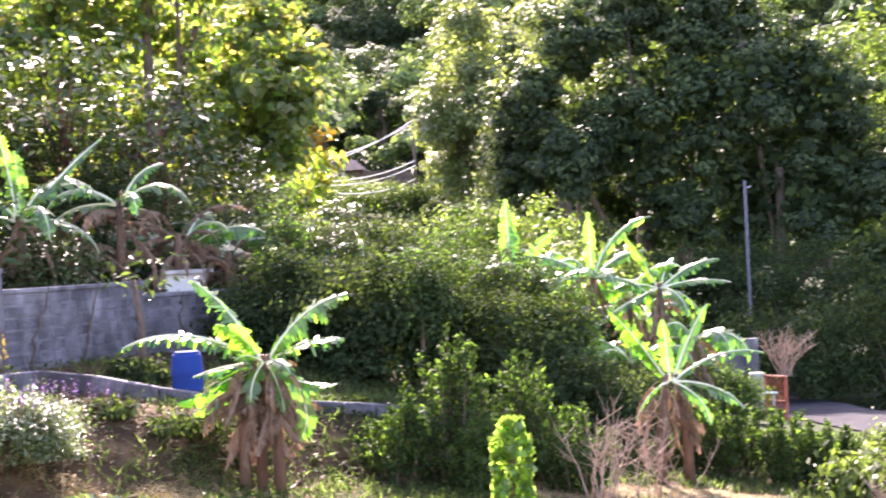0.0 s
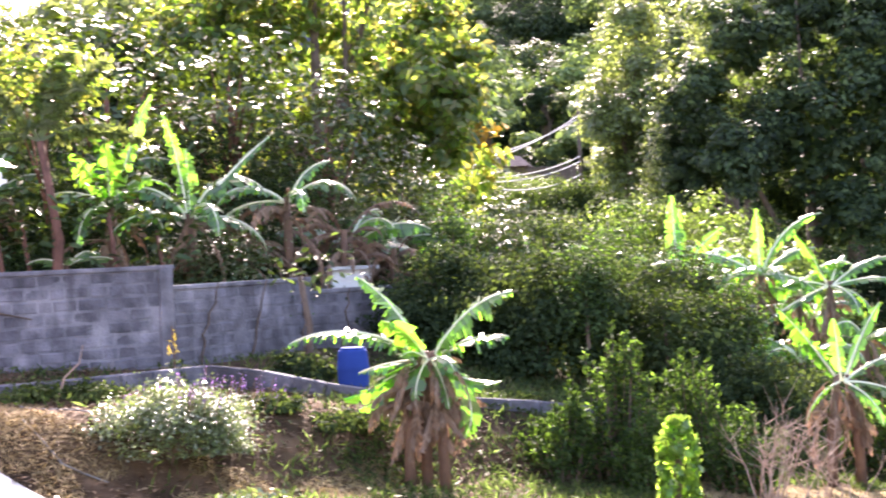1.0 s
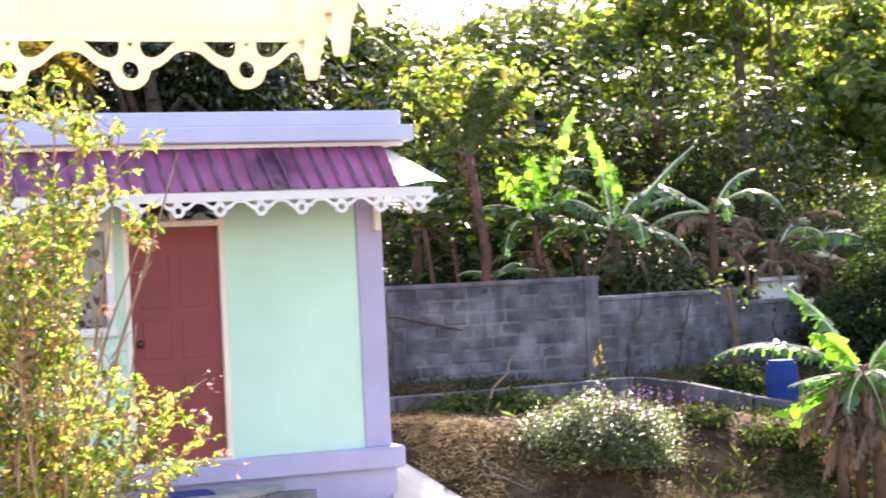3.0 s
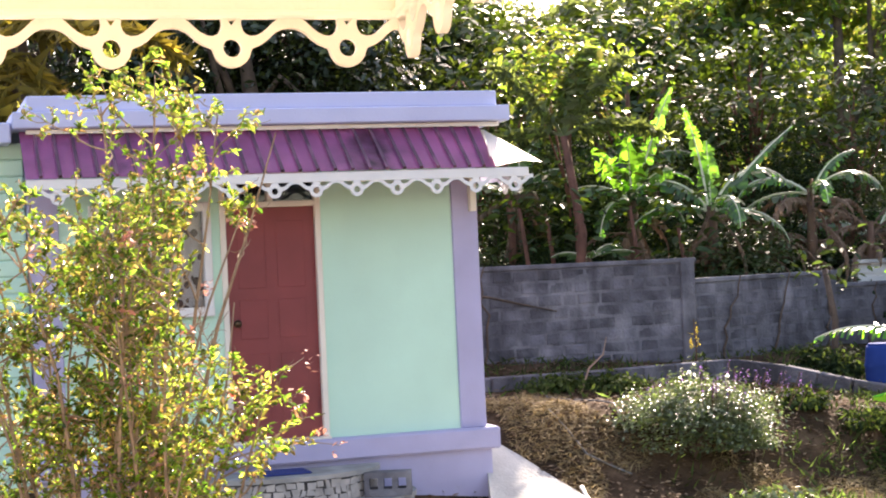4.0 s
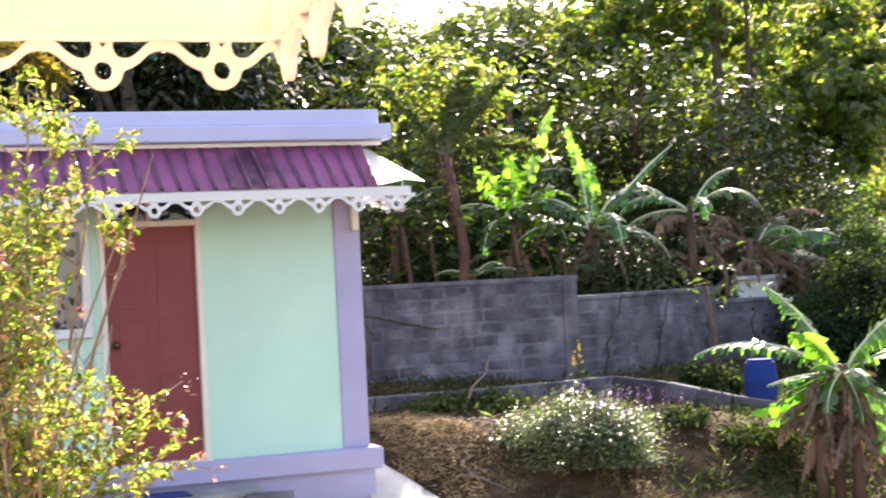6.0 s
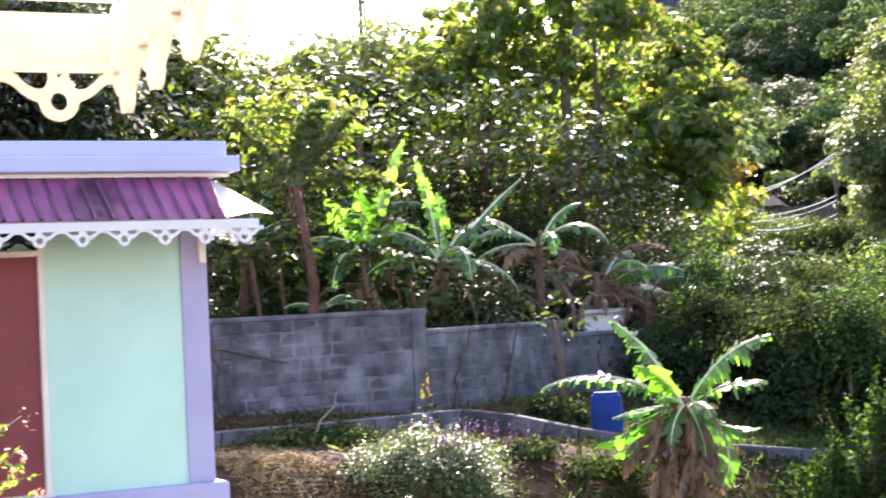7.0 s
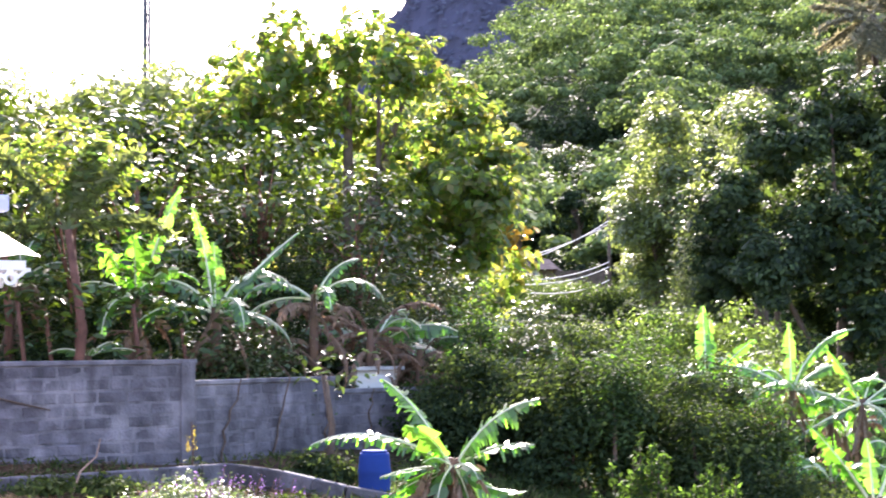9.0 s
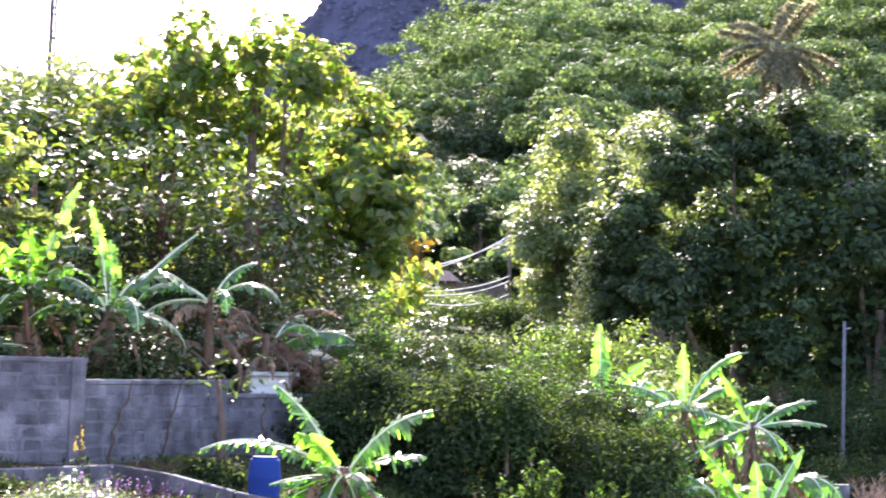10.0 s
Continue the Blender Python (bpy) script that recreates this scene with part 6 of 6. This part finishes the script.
bough_tree("mango_tree", gz(3.9, 55.0), ((0.45, 6.9, 1.25), (-0.1, 5.1, 1.1), (2.0, 8.5, 1.4), (3.7, 9.6, 1.4), (5.6, 9.2, 1.5), (2.8, 6.6, 1.7), (4.9, 7.0, 1.9), (1.7, 4.7, 1.4), (3.9, 4.9, 1.7), (0.3, 3.6, 0.9)), 81, "huge dense tree with shade put into its dark leaves, draped with creeper", D, ((0.0, 0.26), (-1.6, 0.16), (1.3, 0.2)), 0.21, "shade", tufts=23,
           lit_rim_drape=((-0.5, 6.9, 1.0), (-0.85, 5.8, 1.0), (-1.0, 4.8, 1.0), (-1.15, 3.8, 1.0), (0.3, 7.9, 0.9), (2.7, 6.3, 0.9), (2.5, 5.4, 0.8), (2.2, 4.6, 0.8)))
bough_tree("mango_tree", gz(8.3, 54.5), ((7.2, 8.7, 1.35), (7.0, 6.6, 1.9), (6.2, 4.5, 1.8), (8.2, 4.8, 1.9), (8.8, 7.4, 1.4), (9.9, 6.2, 1.6), (10.3, 4.3, 1.7), (9.4, 2.8, 1.6), (7.4, 2.7, 1.6), (11.6, 3.4, 1.5), (5.0, 2.8, 1.3)), 82, "huge dense tree with shade put into its dark leaves", D, ((0.0, 0.28), (1.2, 0.16)), 0.21, "shade", tufts=14)
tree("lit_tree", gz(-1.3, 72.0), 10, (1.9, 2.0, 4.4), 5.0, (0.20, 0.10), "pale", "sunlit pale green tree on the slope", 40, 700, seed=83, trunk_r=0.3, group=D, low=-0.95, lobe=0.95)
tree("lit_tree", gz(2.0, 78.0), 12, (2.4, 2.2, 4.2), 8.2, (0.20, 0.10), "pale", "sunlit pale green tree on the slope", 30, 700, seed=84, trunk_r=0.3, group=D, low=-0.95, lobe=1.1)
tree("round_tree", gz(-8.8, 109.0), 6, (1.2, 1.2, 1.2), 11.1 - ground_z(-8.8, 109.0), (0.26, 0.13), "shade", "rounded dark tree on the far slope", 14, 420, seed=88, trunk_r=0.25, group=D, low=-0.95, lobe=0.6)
tree("round_tree", gz(-2.05, 43.5), 4, (0.5, 0.5, 0.5), 2.8 - ground_z(-2.05, 43.5), (0.14, 0.06), "mango", "rounded dark tree on the near slope", 12, 500, seed=188, trunk_r=0.1, group=D, low=-0.95, lobe=0.32)
# ravine shade comes from the darkened leaf colour
for k, (x, y, z, r) in enumerate(((-11.0, 118.0, 6.5, 2.6), (-8.0, 120.0, 9.5, 3.0), (-10.0, 125.0, 13.0, 3.0), (-6.0, 112.0, 5.5, 2.4), (-9.0, 106.0, 5.5, 2.0), (-12.5, 121.0, 10.5, 2.6), (-11.5, 140.0, 15.5, 3.6), (-14.5, 146.0, 16.5, 3.6), (-9.0, 138.0, 13.0, 3.2), (-13.2, 158.0, 21.0, 3.6), (-7.0, 128.0, 9.0, 2.8), (-11.5, 158.0, 23.0, 4.0))):
    tree("ravine_tree", gz(x, y), 6, (r, r * 0.8, r * 0.9), z - ground_z(x, y), (0.40, 0.17), "shade", "ravine tree with shade put into its dark leaves", 20, 420, seed=290 + k, trunk_r=0.2, group=D, low=-0.95, lobe=1.3)
tree("lit_tree", gz(15.0, 60.0), 12, (4.0, 3.4, 6.5), 8.5, (0.32, 0.14), "lush", "sunlit yellow-green tree beside the road", 230, 60, 0.5, 85, 0.3, group=D, low=-0.95)
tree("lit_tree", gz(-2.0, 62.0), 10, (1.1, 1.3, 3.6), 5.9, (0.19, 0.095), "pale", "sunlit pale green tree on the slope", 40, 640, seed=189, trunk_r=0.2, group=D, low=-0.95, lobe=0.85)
# tree behind the mangoes, added to cast shade on the roadside bushes
tree("dark_tree", gz(7.5, 63.0), 14, (5.0, 3.4, 4.6), 7.0, (0.32, 0.13), "mango", "dark tree adding shade by the road", 26, 1200, seed=87, trunk_r=0.3, group=D, low=-0.95, lobe=1.7)
tree("dark_tree", gz(11.5, 46.0), 7, (3.0, 2.5, 2.8), 2.6, (0.28, 0.10), "mango", "dark tree adding shade by the road", 150, 60, 0.45, 86, 0.25, group=D, low=-0.95)
for k, (x, y, rx, rz, mtl) in enumerate(((-2.05, 44.8, 1.0, 0.85, "mango"), (-4.0, 42.0, 2.0, 0.65, "hedge"), (-0.4, 41.0, 2.2, 1.5, "lush"), (-3.2, 37.5, 2.0, 0.75, "hedge"), (-6.2, 47.0, 2.0, 0.4, "lush"), (0.8, 34.5, 2.2, 1.2, "lush"), (1.9, 31.5, 1.1, 1.1, "hedge"), (6.0, 41.5, 2.0, 1.2, "mango"), (9.0, 42.0, 2.6, 1.8, "mango"), (-8.0, 58.0, 2.0, 0.3, "lush"), (-4.0, 62.0, 2.4, 0.4, "pale"), (-1.0, 60.0, 2.0, 1.2, "pale"), (1.5, 46.0, 2.5, 1.8, "mango"), (7.6, 48.0, 2.6, 2.4, "mango"), (10.5, 47.0, 2.8, 2.6, "mango"), (5.4, 50.0, 2.6, 2.2, "mango"), (3.6, 51.0, 2.2, 2.0, "mango"), (7.0, 51.5, 2.4, 2.2, "mango"), (12.5, 44.0, 2.4, 2.4, "mango"), (-8.6, 78.0, 2.4, 0.7, "lush"), (-6.2, 76.0, 2.2, 0.7, "lush"), (-10.5, 80.0, 2.2, 0.8, "lush"), (-4.2, 74.0, 1.8, 0.8, "hedge"))):
    bush("slope_bush", gz(x, y, 0.3), (rx, rx * 0.7, rz), (0.26, 0.11), mtl, "leafy bush on the sunlit slope", 100, 30, 0.3, 90 + k, "bushes on the slope")


def palm(x, y, trunk_h, fronds, length, seed, material, label, bark="bark", girth=1.0, leaflet=0.62, lifts=(-0.7, 1.3), fixed=(), drops=(0.7, 1.5)):
    rng = np.random.default_rng(seed)
    root = thing("palm_tree", pose(*gz(x, y)), label, "palm")
    bm = bmesh.new()
    tube(bm, [(0, 0, -0.5), (0.2, 0, trunk_h * 0.5), (0, 0, trunk_h)], [0.25 * girth, 0.17 * girth, 0.14 * girth], 9)
    part("trunk", bm, M[bark], root, smooth=True)
    for k in range(fronds):
        a = 2 * math.pi * k / fronds + rng.uniform(-0.2, 0.2)
        ang, drop = rng.uniform(*lifts), rng.uniform(*drops)
        if k < len(fixed):
            a, ang, drop = (radians(v) for v in fixed[k])
        p, spine, pts, dirs = Vector((0, 0, trunk_h)), [], [], []
        for i in range(12):
            spine.append(p.copy())
            d = Vector((math.cos(a) * math.cos(ang), math.sin(a) * math.cos(ang), math.sin(ang)))
            p = p + d * length / 12
            ang -= drop / 12
            side = Vector((-math.sin(a), math.cos(a), 0))
            if i > 1:
                for sg in (-1, 1):
                    for h in range(9):
                        q = p + d * (h / 9 - 0.5) * length / 12 + side * sg * leaflet * 0.35 - Vector((0, 0, leaflet * 0.22))
                        pts.append(q[:])
                        dirs.append((side * sg * 2 + d - Vector((0, 0, 1.2)))[:])
        bm = bmesh.new()
        tube(bm, spine, np.linspace(0.03, 0.008, 12).tolist(), 4)
        fr = part("frond", leaves_mesh("frond", pts, leaflet, leaflet * 0.2, M[material], rng, 0.2, 0.2, dirs=dirs), None, root)
        part("rib", bm, M[material], fr)


palm(7.2, 78.0, 17.2, 18, 2.7, 6, "frond", "coconut palm with browning fronds on the hill", leaflet=0.6, lifts=(-1.0, 1.5), drops=(0.1, 0.8))
palm(-8.08, 20.5, 3.75 - ground_z(-8.08, 20.5), 5, 1.35, 9, "pale", "young palm with pale sunlit fronds behind the wall", "redbark", 0.36, 0.34, (-0.8, 0.9), ((22, 64, 26), (200, 60, 22), (30, 30, 60), (195, 25, 70), (70, 80, 30)))
palm(-14.3, 17.3, 3.6, 14, 2.4, 7, "goldfrond", "golden palm behind the house")


# ---- far slope: wood, pole, wires, house, tower ----
def forest():
    """Spreading crowns that stand clear of one another: flat-topped clumps of leaves over shaded gaps."""
    rng = np.random.default_rng(77)
    pts, outs = [], []
    y = 90.0
    while y < 262:
        step = 4.2 + 0.007 * y
        az = -17.5
        while az < 21:
            az += math.degrees(step / y) * rng.uniform(0.75, 1.35)
            yy = y + rng.uniform(-3, 3)
            if 3.2 < az < 6.4 and yy < 160:
                continue
            x = -yy * math.tan(radians(az))
            r = step * rng.uniform(0.42, 0.85)
            lift = rng.uniform(0.6, 1.5) * r + 1.0
            c0 = np.array([x, yy, ground_z(x, yy) + lift])
            k = 12
            a, q = rng.uniform(0, 2 * math.pi, k), rng.random(k) ** 0.5
            sub = np.stack([q * r * np.cos(a), q * r * np.sin(a), r * 0.55 * (1 - q * q) * rng.uniform(0.6, 1.2, k)], 1)
            m = 84 if yy < 170 else 58
            d = rng.normal(size=(k, m, 3))
            d /= np.linalg.norm(d, axis=2)[:, :, None]
            d[:, :, 2] = d[:, :, 2] * 0.75 + 0.15
            w = r * rng.uniform(0.26, 0.42, k)
            pts.append((c0 + sub[:, None, :] + d * w[:, None, None] * rng.uniform(0.7, 1.05, (k, m))[:, :, None] * np.array([1, 1, 0.62])).reshape(-1, 3))
            outs.append((d * 2.6).reshape(-1, 3))
        low = 1700
        ya, aa = y + rng.uniform(-2.5, 2.5, low), np.radians(rng.uniform(-17, 21, low))
        xa = -ya * np.tan(aa)
        keep = ~((np.degrees(aa) > 3.2) & (np.degrees(aa) < 6.4) & (ya < 160))
        pts.append(np.array([(px, py, ground_z(px, py) + 0.4 + 1.3 * rng.random()) for px, py in zip(xa[keep].tolist(), ya[keep].tolist())]))
        outs.append(np.tile((0, 0, 0.8), (int(keep.sum()), 1)))
        y += step * 0.8
    p = np.concatenate(pts)
    me = leaves_mesh("hill_forest", p, 0.50, 0.33, M["forest"], rng, 0.1, 0.1, out=np.concatenate(outs))
    tagged(new("hill_forest", me), "dense green forest canopy covering the hillside", "forest", kind="stuff")


forest()


def pole_and_wires():
    base = ground_z(-5.25, 85)
    root = thing("utility_pole", pose(-5.25, 85, base), "grey wooden utility pole on the slope", "utility pole")
    bm = bmesh.new()
    tube(bm, [(0, 0, -0.5), (0, 0, 9.3 - base)], [0.11, 0.07], 8)
    part("pole", bm, M["bark"], root, smooth=True)
    part("crossarm", boxed(-0.3, 0.3, -0.05, 0.05, 8.55 - base, 8.65 - base), M["bark"], root)
    for k, (z0, x1, y1, z1) in enumerate(((8.6, -7.76, 60, 5.06), (8.45, -7.93, 60, 5.25), (6.55, -7.2, 60, 4.65), (6.3, -7.0, 60, 4.5), (5.65, -6.5, 60, 4.2))):
        w = thing("overhead_cable", pose(-5.25, 85, z0), "pale overhead cable hanging from the pole", "cable", "overhead cables")
        bm = bmesh.new()
        pts = []
        for i in range(13):
            t = i / 12
            pts.append(((x1 + 5.25) * t, (y1 - 85) * t, (z1 - z0) * t - 0.25 * 4 * t * (1 - t)))
        tube(bm, pts, 0.026, 5)
        part("cable", bm, M["wire"], w)
    h = thing("distant_house", pose(-9.1, 94.5, 4.6), "distant house with grey roof and brown plank wall", "house")
    part("wall", boxed(-2.8, 0.2, 0, 4, -2.5, 2.1), M["dark_plank"], h)
    bm = bmesh.new()
    v = [bm.verts.new(p) for p in ((-3.3, -0.6, 2.05), (0.4, -0.6, 2.05), (0.4, 4.5, 2.05), (-3.3, 4.5, 2.05), (-2.4, 2, 2.75), (-0.3, 2, 2.75))]
    for q in ((0, 1, 5, 4), (1, 2, 5), (2, 3, 4, 5), (3, 0, 4)):
        bm.faces.new([v[i] for i in q])
    part("roof", bm, M["rooftile"], h, "weathered grey hipped roof")
    win = part("window", boxed(-1.5, -0.7, -0.06, 0.0, 1.45, 2.02), M["white"], h, "white arched window")
    part("pane", boxed(-1.32, -0.88, -0.08, -0.055, 1.5, 1.85), M["dark"], win)
    for k in range(11):
        part("plank", boxed(0.3 + 0.25 * k, 0.53 + 0.25 * k, -0.3, -0.24, -2.4, 2.0 - 0.03 * (k % 3)), M["dark_plank"], h)
    t = thing("lattice_mast", pose(-19.6, 56.8, 3.0), "thin dark lattice mast against the sky", "mast")
    bm = bmesh.new()
    for k in range(3):
        a = k * 2 * math.pi / 3
        tube(bm, [(0.13 * math.cos(a), 0.13 * math.sin(a), 0), (0.10 * math.cos(a), 0.10 * math.sin(a), 11.6)], 0.055, 4)
    for k in range(41):
        a, b = (k % 3) * 2 * math.pi / 3, ((k + 1) % 3) * 2 * math.pi / 3
        tube(bm, [(0.115 * math.cos(a), 0.115 * math.sin(a), k * 0.28), (0.115 * math.cos(b), 0.115 * math.sin(b), k * 0.28 + 0.28)], 0.03, 3)
    part("lattice", bm, M["darkpole"], t)


pole_and_wires()


def by_the_road():
    p = thing("lamp_pole", pose(5.86, 44.4, ground_z(5.86, 44.4)), "slim grey pole by the gate", "pole")
    bm = bmesh.new()
    tube(bm, [(0, 0, -0.4), (0.0, 0, 3.5 - ground_z(5.86, 44.4))], [0.05, 0.04], 10)
    part("shaft", bm, M["darkpole"], p, smooth=True)
    bm = bmesh.new()
    tube(bm, [(0, 0, 3.3 - ground_z(5.86, 44.4)), (0.16, 0, 3.34 - ground_z(5.86, 44.4))], 0.02, 6)
    part("insulator", bm, M["steel"], p)
    w = tagged(new("road_wall", mesh_of("road_wall", boxed(-1.6, 1.0, -0.1, 0.1, -2.2, 0, bevel=0.01), M["mortar"])), "grey rendered boundary wall by the gate", "wall", kind="structure")
    w.matrix_world = pose(4.1, 37.6, -0.2)
    pl = tagged(new("gate_pillar", mesh_of("gate_pillar", boxed(-0.14, 0.14, -0.14, 0.14, -1.9, 0, bevel=0.015), M["pillar"])), "pale concrete gate pillar", "pillar", kind="structure")
    pl.matrix_world = pose(4.78, 35.6, -0.80)
    g = thing("gate", pose(5.1, 35.2, -1.88, 0, 0, -58), "open rusty red metal gate with mesh", "gate")
    for a in ((-0.36, 0.36, 0.0, 0.04, 0.04), (-0.36, 0.36, 1.0, 1.04, 0.04), (-0.36, 0.36, 0.5, 0.53, 0.04)):
        part("rail", boxed(a[0], a[1], -0.02, 0.02, a[2], a[3]), M["rust"], g)
    for x in (-0.36, 0.32):
        part("upright", boxed(x, x + 0.04, -0.02, 0.02, 0.04, 1.0), M["rust"], g)
    for k in range(9):
        part("bar", boxed(-0.29 + k * 0.07, -0.28 + k * 0.07, -0.006, 0.006, 0.04, 1.0), M["rust"], g)
    pp = thing("white_rail", pose(4.55, 34.5, -1.1, 0, 4, -6), "white metal pipe rail beside the gate", "pipe")
    bm = bmesh.new()
    tube(bm, [(-0.5, 0, 0.0), (0.5, 0, 0.0)], 0.025, 6)
    part("pipe", bm, M["white"], pp)
    for x in (-0.45, 0.42):
        part("post", boxed(x - 0.02, x + 0.02, -0.02, 0.02, -1.3, 0.0), M["steel"], pp)


by_the_road()


# ---- ground cover ----
# places of the sun patches: kept clear and brightened with pale straw
SUNNY_BARE = ((-4.3, 15.0, 0.6), (-3.6, 14.9, 0.6), (-2.9, 15.2, 0.6), (-2.0, 15.6, 0.5), (-5.6, 15.2, 0.4), (-5.7, 14.6, 0.35), (-6.5, 15.6, 0.35), (-4.3, 15.8, 0.4), (-3.5, 16.3, 0.5), (-2.6, 15.8, 0.5), (0.5, 18.4, 0.9), (1.5, 18.8, 1.0), (2.4, 18.6, 0.7), (-6.3, 15.2, 0.8))


def bare(x, y):
    return any(math.hypot(x - a, y - b) < r * (0.75 + 0.5 * noise.noise(Vector((x * 2, y * 2, 7)))) for a, b, r in SUNNY_BARE)


def grass():
    rng = np.random.default_rng(15)
    pts = []
    while len(pts) < 65000:
        x, y = rng.uniform(-9, 8), rng.uniform(11, 30)
        dens = noise.noise(Vector((x * 0.55, y * 0.55, 3)))
        if x > -4.0:
            dens += 0.8
        if y < 16 and x < -4:
            dens -= 0.35
        if y < 14.6 and noise.noise(Vector((x * 0.9, y * 0.9, 21))) > -0.05:
            dens -= 0.9
        if bare(x, y):
            continue
        if rng.random() < 0.25 + 0.9 * dens:
            pts.append((x, y, ground_z(x, y) + 0.06))
    me = leaves_mesh("grass", pts, 0.12, 0.018, M["grass"], rng, -0.5, -1.2, vary=0.6)
    tagged(new("grass", me), "patchy grass and weeds over brown soil", "grass", kind="stuff")


grass()


def weeds():
    """Low broad-leaved weeds in drifts over the bank and along the kerb."""
    rng = np.random.default_rng(18)
    pts = []
    while len(pts) < 30000:
        x, y = rng.uniform(-8.5, 7), rng.uniform(12.5, 22)
        dens = noise.noise(Vector((x * 0.8, y * 0.8, 11))) + 0.4 * noise.noise(Vector((x * 2.3, y * 2.3, 4)))
        dens += (0.3 if y < 15.5 else 0.12) if x > -3.6 else -0.35
        if rng.random() < dens and not bare(x, y):
            pts.append((x, y, ground_z(x, y) + 0.02 + 0.14 * rng.random() * max(0.2, dens)))
    me = leaves_mesh("weeds", pts, 0.055, 0.03, M["weed"], rng, 0.3, 0.0, vary=0.6)
    tagged(new("weeds", me), "low green weeds spreading over the soil", "weeds", kind="stuff")


weeds()


def straw():
    """Pale dry grass stalks over the bare soil, thickest where they paint sun patches."""
    rng = np.random.default_rng(19)
    pts = []
    while len(pts) < 42000:
        x, y = rng.uniform(-8.0, 5.0), rng.uniform(12.5, 19.5)
        if bare(x, y) or noise.noise(Vector((x * 1.1, y * 1.1, 31))) > 0.34:
            pts.append((x, y, ground_z(x, y) + 0.025))
    me = leaves_mesh("straw", pts, 0.12, 0.0085, M["straw"], rng, 1.2, 0.0, vary=0.6)
    tagged(new("straw", me), "dry pale grass stalks brightening the soil as sun patches", "dry grass", kind="stuff")


straw()


def litter():
    rng = np.random.default_rng(16)
    pts = [(x, y, ground_z(x, y) + 0.03) for x, y in zip(rng.uniform(-8.5, 4, 22000).tolist(), rng.uniform(12, 19, 22000).tolist())]
    me = leaves_mesh("leaf_litter", pts, 0.07, 0.03, M["litter"], rng, 2.0, 0.0)
    tagged(new("leaf_litter", me), "dry brown leaf litter on the soil", "leaf litter", kind="stuff")


litter()


def hose(pts, name, r, material, label, category):
    root = thing(name, pose(0, 0, 0), label, category)
    bm = bmesh.new()
    path = []
    for (x0, y0), (x1, y1) in zip(pts, pts[1:]):
        for k in range(6):
            x, y = x0 + (x1 - x0) * k / 6, y0 + (y1 - y0) * k / 6
            path.append((x + 0.03 * math.sin(y * 4), y, ground_z(x, y) + r + 0.015))
    tube(bm, path, r, 6)
    part("pipe", bm, M[material], root, smooth=True)


hose(((-7.1, 16.6), (-6.6, 15.9), (-5.9, 15.9), (-5.6, 15.5)), "garden_hose", 0.010, "hose", "thin grey garden hose lying on the soil", "hose")
hose(((-6.3, 15.3), (-5.8, 14.9), (-5.3, 15.0)), "garden_hose", 0.010, "hose", "thin grey garden hose lying on the soil", "hose")
hose(((-5.7, 14.4), (-5.2, 13.8)), "white_pipe", 0.02, "white", "short white plastic pipe on the soil", "pipe")


def creepers():
    """Bare creeper stems that climb the block wall."""
    rng = np.random.default_rng(12)
    spots = ((0, 0.42, 0.03), (1, 0.14, 0.26), (1, 0.5, 0.28), (1, 0.92, 0.06), (2, 0.3, 0.1))
    for seg, t, lean in spots:
        (x0, y0, top), (x1, y1, _) = WALL[seg], WALL[seg + 1]
        d = Vector((x1 - x0, y1 - y0, 0))
        n = Vector((d.y, -d.x, 0)).normalized() * 0.10
        p = Vector((x0, y0, 0)) + d * t + n
        base = ground_z(p.x, p.y)
        root = thing("creeper", pose(0, 0, 0), "bare dark creeper stem on the block wall", "creeper", "creepers on the wall")
        bm = bmesh.new()
        pts = []
        for k in range(9):
            f = k / 8
            q = p + d.normalized() * (lean * f * 1.6 + 0.04 * rng.normal())
            pts.append((q.x, q.y, base + (top - base) * f))
        tube(bm, pts, np.linspace(0.016, 0.008, 9).tolist(), 5)
        part("stem", bm, M["bark"], root)


creepers()
stick = thing("creeper", pose(0, 0, 0), "bare dark creeper stem on the block wall", "creeper", "creepers on the wall")
bm = bmesh.new()
tube(bm, [(-8.00, 17.03, 1.82), (-7.80, 17.28, 1.77), (-7.54, 17.61, 1.67), (-7.27, 17.96, 1.57)], [0.016, 0.013, 0.012, 0.008], 5)
part("stem", bm, M["bark"], stick)
stick = thing("dry_stick", pose(-6.42, 16.40, ground_z(-6.42, 16.40) - 0.02), "thin pale dry stick leaning by the kerb", "stick")
bm = bmesh.new()
tube(bm, [(0, 0, 0), (0.1, 0.02, 0.28), (0.24, 0.08, 0.42), (0.28, 0.09, 0.60)], [0.012, 0.010, 0.008, 0.005], 5)
part("stem", bm, M["twig"], stick)
# shed set close behind the wall and shrunk to fit the camera's view
shed = thing("white_shed", pose(-4.78, 23.75, ground_z(-4.78, 23.75), 0, 0, 28), "white slatted shed behind the wall, scaled down to fit the view", "shed")
part("wall", boxed(-0.32, 0.30, 0, 0.9, -0.3, 1.02), M["white"], shed)
for k in range(7):
    part("louvre", boxed(-0.29, 0.27, -0.035, -0.004, 0.22 + 0.11 * k, 0.285 + 0.11 * k), M["white"], shed)
part("roof", boxed(-0.40, 0.38, -0.12, 1.0, 1.02, 1.07), M["steel"], shed)
